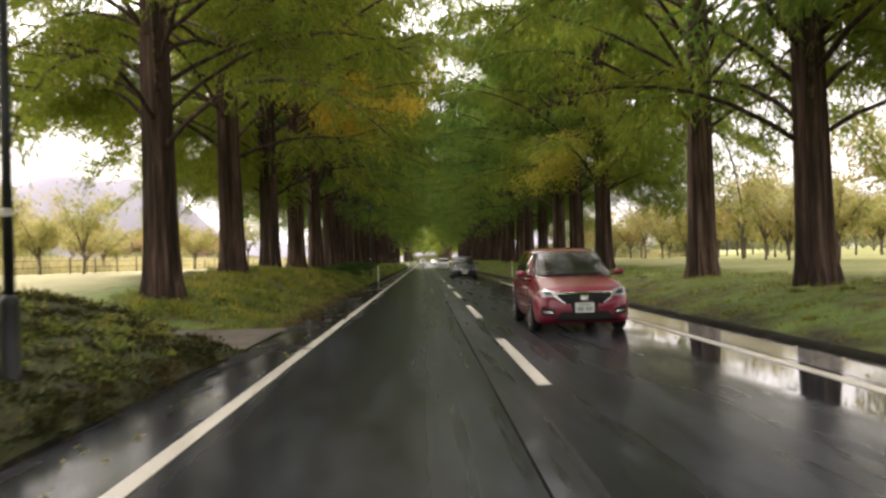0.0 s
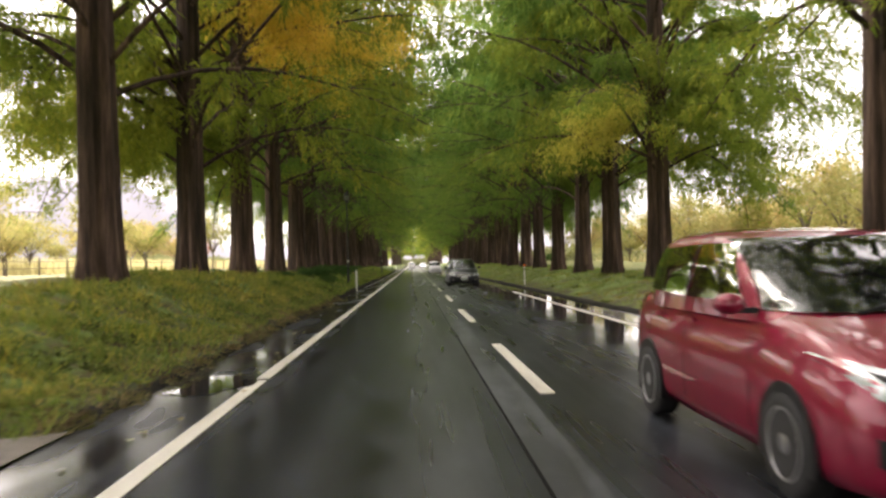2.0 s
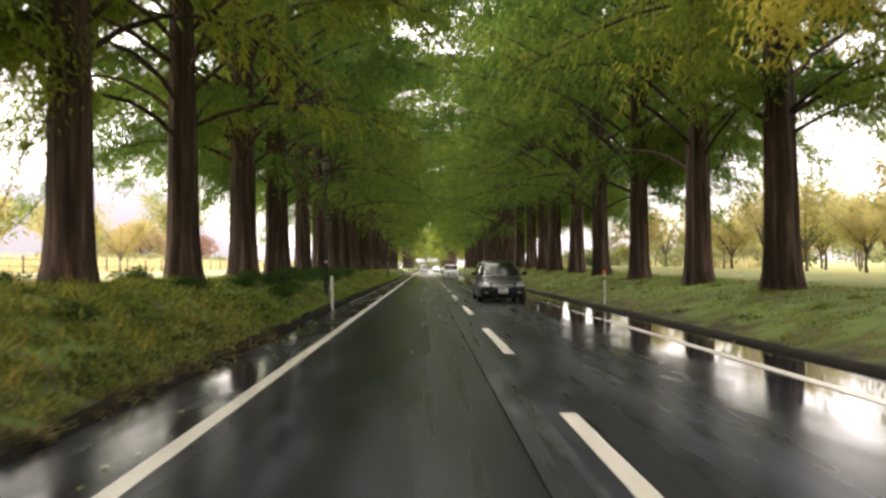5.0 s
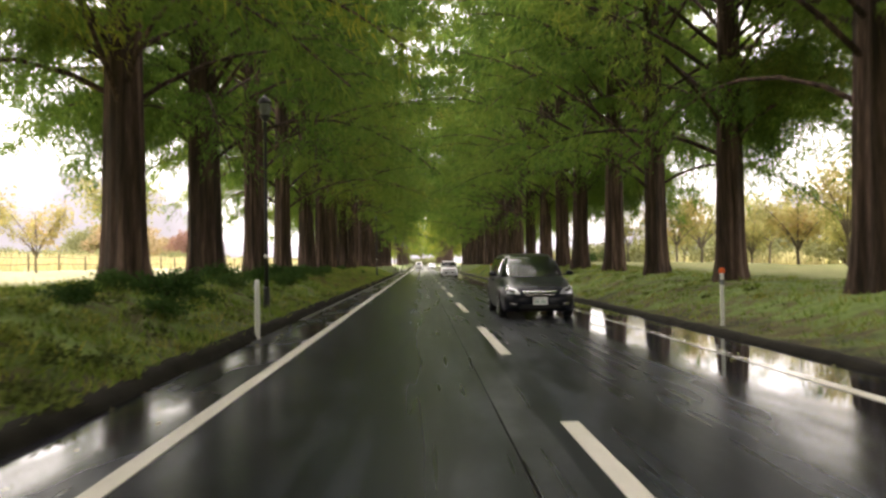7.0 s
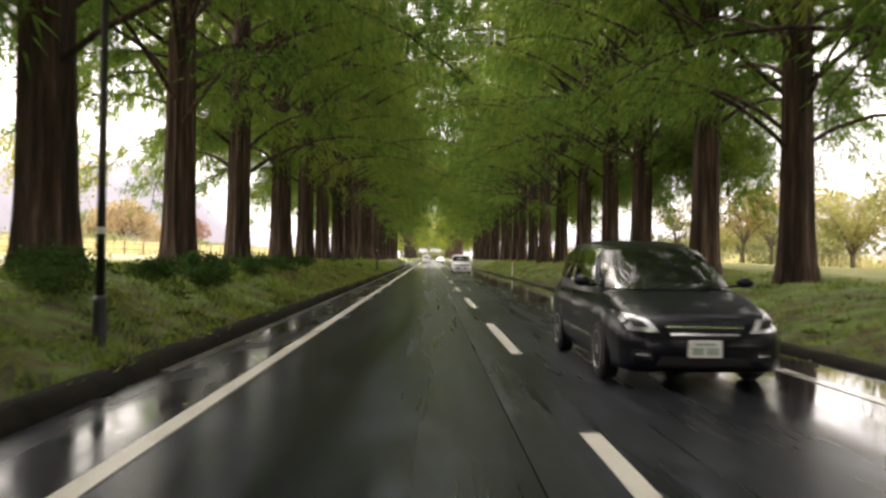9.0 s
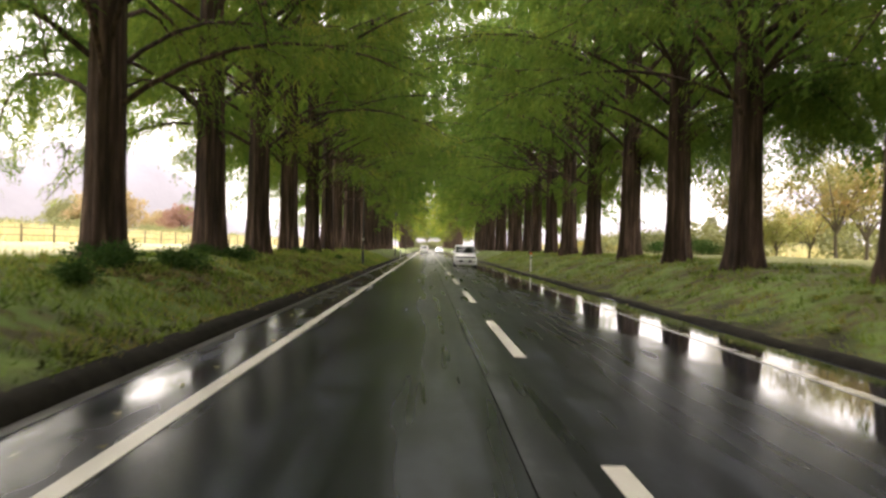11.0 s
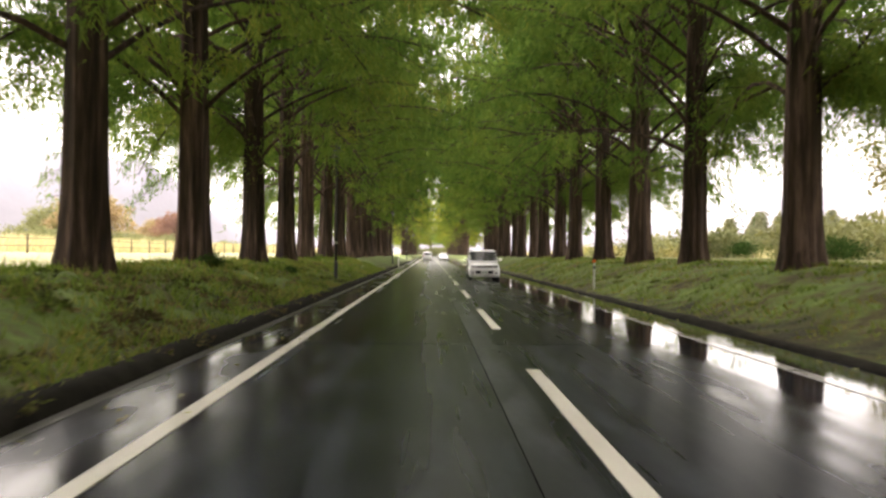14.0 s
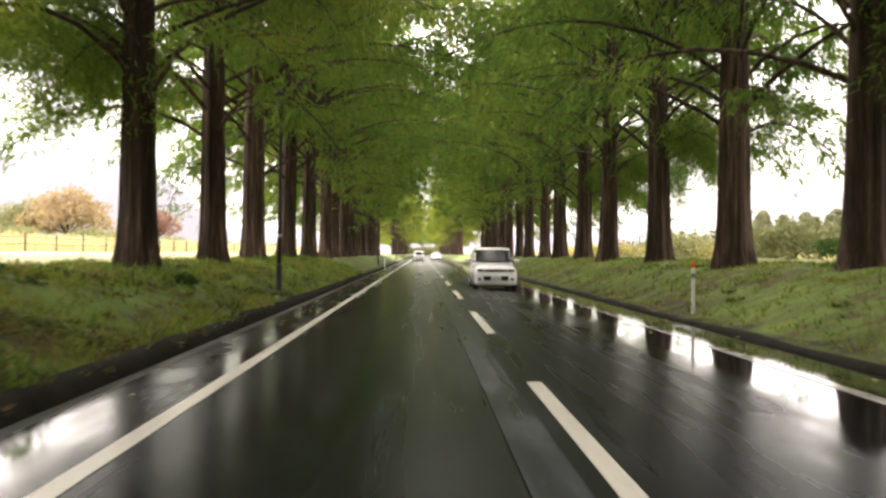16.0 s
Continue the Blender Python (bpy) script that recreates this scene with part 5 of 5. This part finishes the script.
def wheel_meshes(radius, wide, spokes):
    bm = lathe_bm([(radius * 0.66, -wide / 2), (radius * 0.9, -wide / 2), (radius * 0.98, -wide / 2 + 0.02), (radius, -wide / 4), (radius, wide / 4), (radius * 0.98, wide / 2 - 0.02), (radius * 0.9, wide / 2), (radius * 0.66, wide / 2)], 36)
    turn = Matrix.Rotation(radians(90), 3, "Y")
    bmesh.ops.rotate(bm, verts=bm.verts, cent=(0, 0, 0), matrix=turn)
    tyre = bm_mesh("tyre", bm, TYRE, True)
    bm = lathe_bm([(radius * 0.64, wide / 2 - 0.03), (radius * 0.67, wide / 2 + 0.004), (radius * 0.62, wide / 2 + 0.004), (radius * 0.58, wide / 2 - 0.03)], 32)
    lathe_bm([(0.05, wide / 2 - 0.03), (0.055, wide / 2), (0.03, wide / 2 + 0.006)], 16, bm)
    for q in range(spokes):
        m = Matrix.Rotation(2 * math.pi * q / spokes, 4, "Z") @ Matrix.LocRotScale((radius * 0.33, 0, wide / 2 - 0.012), None, (radius * 0.58, 0.045, 0.02))
        bmesh.ops.create_cube(bm, size=1, matrix=m)
    bmesh.ops.rotate(bm, verts=bm.verts, cent=(0, 0, 0), matrix=turn)
    return tyre, bm_mesh("rim", bm, ALLOY)


def arch_mesh(radius, x, side):
    """A black slab on the body's side that stands for the shaded wheel well."""
    bm = bmesh.new()
    pts = [bm.verts.new((x, radius * math.cos(a), radius * math.sin(a))) for a in np.linspace(-0.35, math.pi + 0.35, 24)]
    back = [bm.verts.new((x - side * 0.16, v.co.y, v.co.z)) for v in pts]
    bm.faces.new(pts)
    bm.faces.new(back)
    for q in range(24):
        bm.faces.new((pts[q], pts[(q + 1) % 24], back[(q + 1) % 24], back[q]))
    bmesh.ops.recalc_face_normals(bm, faces=bm.faces)
    return bm_mesh("wheel_arch", bm, TRIM)


def build_car(name, label, spec, paint, m):
    car = thing(name, label, "car", m)
    me = body_mesh(spec["stations"], paint)
    part("body", me, car)
    cab = cabin_mesh(spec["cabin"], paint)
    part("cabin_shell", cab, car)
    bm = bmesh.new()
    bm.from_mesh(me)
    skin = BVHTree.FromBMesh(bm)
    bm.free()
    bm = bmesh.new()
    bm.from_mesh(cab)
    shell = BVHTree.FromBMesh(bm)
    bm.free()

    def both(pts):
        return [pts, [(-x, z) for x, z in pts]]

    def pane(nm, axis, pts, n=8):
        up = 0.026 if axis in ("front", "rear") else 0.012
        # a black panel on the solid shell stands for the unlit cabin
        dark_back = part(nm, panel_mesh(nm, shell, axis, pts, CABIN_DARK, up, n), car)
        part("pane", panel_mesh("pane", shell, axis, pts, glass, up + 0.012, n, 0.004), dark_back, "dark glossy glass pane")

    pane("windscreen", "front", spec["windscreen"], 16)
    pane("rear_window", "rear", spec["rear_window"])
    for axis in ("left", "right"):
        for q in spec["side_windows"]:
            pane("side_window", axis, q)
    for q in spec["dark_front"]:
        part(q[0], panel_mesh(q[0], skin, "front", q[1], TRIM, 0.006), car, q[2])
    for q in spec["chrome_front"]:
        part(q[0], panel_mesh(q[0], skin, "front", q[1], CHROME, 0.014), car, "chrome strip")
    for pts in both(spec["headlight"]):
        h = part("headlight", panel_mesh("headlight", skin, "front", pts, LAMP_SILVER, 0.01), car, "clear headlight with silver reflector")
        cx, cz = sum(p[0] for p in pts) / 4, sum(p[1] for p in pts) / 4
        small = [(cx + (p[0] - cx) * 0.45, cz + (p[1] - cz) * 0.45) for p in pts]
        part("lamp_bulb", panel_mesh("lamp_bulb", skin, "front", small, TRIM, 0.016, 4), h)
    for pts in both(spec["fog"]):
        f = part("fog_light_housing", panel_mesh("fog_light_housing", skin, "front", pts, TRIM, 0.007), car)
        cx, cz = sum(p[0] for p in pts) / 4, sum(p[1] for p in pts) / 4
        small = [(cx + (p[0] - cx) * 0.7, cz + (p[1] - cz) * 0.3) for p in pts]
        part("fog_lamp", panel_mesh("fog_lamp", skin, "front", small, CHROME, 0.014, 3), f)
    for pts in both(spec["tail"]):
        part("tail_light", panel_mesh("tail_light", skin, "rear", pts, TAIL, 0.01), car, "red tail light")
    # number plate, its figures as plain bars
    pz, py = spec["plate"]
    plate = part("number_plate", bm_mesh("number_plate", box_bm(-0.165, 0.165, py - 0.012, py + 0.05, pz - 0.083, pz + 0.083, 0.006), PLATE), car, "white number plate")
    for x0, x1, z0, z1 in ((-0.1, 0.1, 0.035, 0.06), (-0.13, -0.02, -0.055, 0.015), (0.01, 0.13, -0.055, 0.015)):
        part("plate_bar", bm_mesh("plate_bar", box_bm(x0, x1, py - 0.015, py - 0.011, pz + z0, pz + z1), PLATE_INK), plate)
    hw = max(s[1] for s in spec["stations"])
    # mirrors
    for s in (-1, 1):
        my, mz = spec["mirror"]
        bm = bmesh.new()
        bmesh.ops.create_uvsphere(bm, u_segments=14, v_segments=10, radius=1, matrix=Matrix.LocRotScale((s * (hw + 0.075), my, mz), None, (0.1, 0.07, 0.065)))
        mirror = part("door_mirror", bm_mesh("door_mirror", bm, paint, True), car)
        part("mirror_stalk", bm_mesh("mirror_stalk", box_bm(min(s * (hw - 0.1), s * (hw + 0.05)), max(s * (hw - 0.1), s * (hw + 0.05)), my - 0.02, my + 0.03, mz - 0.06, mz - 0.025, 0.008), TRIM), mirror)
    # wheels
    tyre, rim = wheel_meshes(spec["wheel"], 0.19, spec["spokes"])
    for s in (-1, 1):
        for y in spec["axles"]:
            part("wheel_arch", arch_mesh(spec["wheel"] * 1.13, s * (hw + 0.004), s), car, m=pose(0, y, spec["wheel"]))
            w = part("wheel", tyre, car, m=pose(s * (hw - 0.088), y, spec["wheel"], 0, 0, 0 if s > 0 else 180))
            part("rim", rim, w)
        for y in spec["handles"]:
            part("door_handle", bm_mesh("door_handle", box_bm(s * hw - 0.015, s * hw + 0.022, y, y + 0.19, 0.86, 0.89, 0.008), paint), car)
        for y in spec["door_gaps"]:
            part("door_gap", panel_mesh("door_gap", skin, "right" if s > 0 else "left", [(y, 0.3), (y + 0.012, 0.3), (y + 0.012, 0.93), (y, 0.93)], TRIM, 0.002, 6), car)
    # wipers
    z0, y0 = spec["wiper"]
    for x in (-0.35, 0.15):
        part("wiper", as_mesh("wiper", *tube_arrays(np.array([(x, y0, z0), (x + 0.25, y0 + 0.07, z0 + 0.05), (x + 0.5, y0 + 0.05, z0 + 0.03)]), np.full(3, 0.009), 5), TRIM), car)
    return car


HATCH = dict(
    stations=[(0, 0.62, 0.24, 0.62), (0.04, 0.72, 0.19, 0.7), (0.12, 0.785, 0.17, 0.765), (0.34, 0.835, 0.16, 0.84), (0.7, 0.847, 0.16, 0.925), (1.0, 0.847, 0.16, 0.98), (2.3, 0.847, 0.16, 1.0), (3.4, 0.84, 0.19, 1.04), (3.75, 0.81, 0.24, 1.05), (3.9, 0.76, 0.3, 0.98), (3.95, 0.7, 0.36, 0.88)],
    cabin=[(0.92, 0.78, 3.88, 0.8), (1.06, 1.04, 3.83, 0.775), (1.26, 1.42, 3.76, 0.725), (1.41, 1.76, 3.66, 0.665), (1.48, 2.0, 3.56, 0.6), (1.515, 2.35, 3.35, 0.44)],
    windscreen=[(-0.735, 0.985), (0.735, 0.985), (0.6, 1.44), (-0.6, 1.44)],
    rear_window=[(-0.6, 1.12), (0.6, 1.12), (0.5, 1.4), (-0.5, 1.4)],
    side_windows=[[(1.5, 1.03), (2.38, 1.03), (2.38, 1.41), (1.94, 1.41)], [(2.46, 1.03), (3.42, 1.06), (3.3, 1.39), (2.46, 1.41)]],
    dark_front=[("grille", [(-0.34, 0.52), (0.34, 0.52), (0.5, 0.7), (-0.5, 0.7)], "black grille with emblem shape"), ("lower_intake", [(-0.56, 0.22), (0.56, 0.22), (0.4, 0.38), (-0.4, 0.38)], "black lower air intake"), ("plate_recess", [(-0.2, 0.38), (0.2, 0.38), (0.24, 0.52), (-0.24, 0.52)], "black plate recess")],
    chrome_front=[("grille_strip", [(-0.5, 0.695), (0.5, 0.695), (0.5, 0.72), (-0.5, 0.72)]), ("grille_wing", [(-0.5, 0.64), (-0.34, 0.515), (-0.33, 0.54), (-0.5, 0.67)]), ("grille_wing", [(0.5, 0.64), (0.34, 0.515), (0.33, 0.54), (0.5, 0.67)]), ("emblem", [(-0.06, 0.58), (0.06, 0.58), (0.07, 0.675), (-0.07, 0.675)])],
    headlight=[(0.45, 0.645), (0.72, 0.64), (0.815, 0.82), (0.5, 0.735)],
    fog=[(0.5, 0.3), (0.74, 0.34), (0.74, 0.47), (0.54, 0.43)],
    tail=[(0.6, 0.8), (0.76, 0.8), (0.76, 1.0), (0.64, 1.0)],
    plate=(0.45, -0.03), mirror=(1.3, 1.03), wheel=0.3, spokes=8, axles=(0.78, 3.3), handles=(2.15, 3.0), door_gaps=(1.25, 2.42, 3.3), wiper=(0.985, 0.88))
WAGON = dict(
    stations=[(0, 0.6, 0.24, 0.6), (0.05, 0.72, 0.19, 0.68), (0.14, 0.8, 0.17, 0.74), (0.4, 0.85, 0.16, 0.82), (0.75, 0.87, 0.17, 0.9), (1.05, 0.873, 0.17, 0.96), (2.6, 0.873, 0.17, 0.99), (3.7, 0.87, 0.19, 1.02), (4.2, 0.85, 0.23, 1.04), (4.5, 0.79, 0.3, 0.98), (4.56, 0.72, 0.36, 0.85)],
    cabin=[(0.9, 0.82, 4.48, 0.82), (1.04, 1.1, 4.42, 0.795), (1.26, 1.55, 4.3, 0.74), (1.42, 1.95, 4.15, 0.675), (1.5, 2.25, 4.0, 0.605), (1.535, 2.65, 3.7, 0.45)],
    windscreen=[(-0.755, 0.965), (0.755, 0.965), (0.61, 1.455), (-0.61, 1.455)],
    rear_window=[(-0.62, 1.1), (0.62, 1.1), (0.52, 1.4), (-0.52, 1.4)],
    side_windows=[[(1.6, 1.02), (2.6, 1.02), (2.6, 1.42), (2.12, 1.42)], [(2.68, 1.02), (3.55, 1.04), (3.5, 1.42), (2.68, 1.42)], [(3.62, 1.05), (4.1, 1.08), (3.9, 1.38), (3.6, 1.41)]],
    dark_front=[("lower_intake", [(-0.5, 0.22), (0.5, 0.22), (0.42, 0.34), (-0.42, 0.34)], "black lower air intake"), ("grille", [(-0.3, 0.51), (0.3, 0.51), (0.42, 0.67), (-0.42, 0.67)], "black grille behind chrome bars")],
    chrome_front=[("grille_bar", [(-0.34 - 0.04 * q, 0.55 + 0.07 * q), (0.34 + 0.04 * q, 0.55 + 0.07 * q), (0.345 + 0.04 * q, 0.575 + 0.07 * q), (-0.345 - 0.04 * q, 0.575 + 0.07 * q)]) for q in range(2)],
    headlight=[(0.44, 0.575), (0.74, 0.59), (0.83, 0.79), (0.54, 0.7)],
    fog=[(0.5, 0.3), (0.7, 0.33), (0.7, 0.41), (0.52, 0.39)],
    tail=[(0.62, 0.78), (0.76, 0.8), (0.76, 1.0), (0.66, 1.0)],
    plate=(0.42, -0.03), mirror=(1.42, 1.04), wheel=0.315, spokes=10, axles=(0.88, 3.6), handles=(2.35, 3.25), door_gaps=(1.35, 2.64, 3.55), wiper=(0.965, 0.95))
KEI = dict(
    stations=[(0, 0.64, 0.24, 0.74), (0.04, 0.69, 0.19, 0.82), (0.12, 0.72, 0.17, 0.88), (0.3, 0.73, 0.18, 0.93), (0.6, 0.736, 0.17, 0.97), (0.85, 0.737, 0.17, 1.0), (2.0, 0.737, 0.17, 1.01), (3.1, 0.735, 0.19, 1.02), (3.3, 0.72, 0.24, 1.02), (3.37, 0.69, 0.3, 0.96), (3.4, 0.65, 0.36, 0.88)],
    cabin=[(0.93, 0.6, 3.36, 0.705), (1.1, 0.74, 3.34, 0.69), (1.35, 0.95, 3.3, 0.665), (1.52, 1.1, 3.26, 0.64), (1.59, 1.22, 3.2, 0.6), (1.62, 1.45, 3.05, 0.46)],
    windscreen=[(-0.645, 1.03), (0.645, 1.03), (0.595, 1.52), (-0.595, 1.52)],
    rear_window=[(-0.55, 1.1), (0.55, 1.1), (0.5, 1.48), (-0.5, 1.48)],
    side_windows=[[(1.12, 1.05), (1.95, 1.05), (1.95, 1.47), (1.35, 1.47)], [(2.03, 1.05), (2.95, 1.05), (2.9, 1.47), (2.03, 1.47)]],
    dark_front=[("grille", [(-0.38, 0.68), (0.38, 0.68), (0.38, 0.78), (-0.38, 0.78)], "dark grille"), ("lower_intake", [(-0.42, 0.36), (0.42, 0.36), (0.42, 0.52), (-0.42, 0.52)], "black lower air intake")],
    chrome_front=[("grille_strip", [(-0.38, 0.725), (0.38, 0.725), (0.38, 0.74), (-0.38, 0.74)])],
    headlight=[(0.4, 0.67), (0.63, 0.68), (0.65, 0.8), (0.4, 0.79)],
    fog=[(0.5, 0.37), (0.6, 0.37), (0.6, 0.45), (0.5, 0.45)],
    tail=[(0.58, 0.85), (0.68, 0.85), (0.68, 1.0), (0.58, 1.0)],
    plate=(0.45, -0.03), mirror=(1.02, 1.1), wheel=0.27, spokes=7, axles=(0.55, 2.95), handles=(1.72, 2.6), door_gaps=(0.95, 1.98, 2.85), wiper=(1.02, 0.7))

RED = car_paint("red_metallic_paint", (0.18, 0.00375, 0.024), 0.2)
BLACK = simple("black_paint", (0.004, 0.005, 0.009), 0.3, 0.0, 0.06, 2.0, coat=0.35, spec=0.1)
WHITE = car_paint("white_paint", (0.8, 0.8, 0.79), 0.0)
SILVER = car_paint("silver_paint", (0.4, 0.42, 0.43), 0.6)
LANE = 2.72
build_car("hatchback_car", "red hatchback with black grille, wet, facing along the road", HATCH, RED, pose(LANE, 15.5, 0))
build_car("wagon_car", "glossy blue-black wagon with swept headlights on the wet road", WAGON, BLACK, pose(LANE, 57.0, 0))
build_car("small_car", "boxy white compact car with dark windscreen", KEI, WHITE, pose(LANE, 116.0, 0) @ Matrix.Diagonal((1.06, 1.0, 0.95, 1)))
build_car("small_car", "boxy white compact car far along the avenue", KEI, WHITE, pose(-0.35, 212.0, 0, 0, 0, 180))
build_car("wagon_car", "silver wagon far along the avenue", WAGON, SILVER, pose(LANE, 232.0, 0))
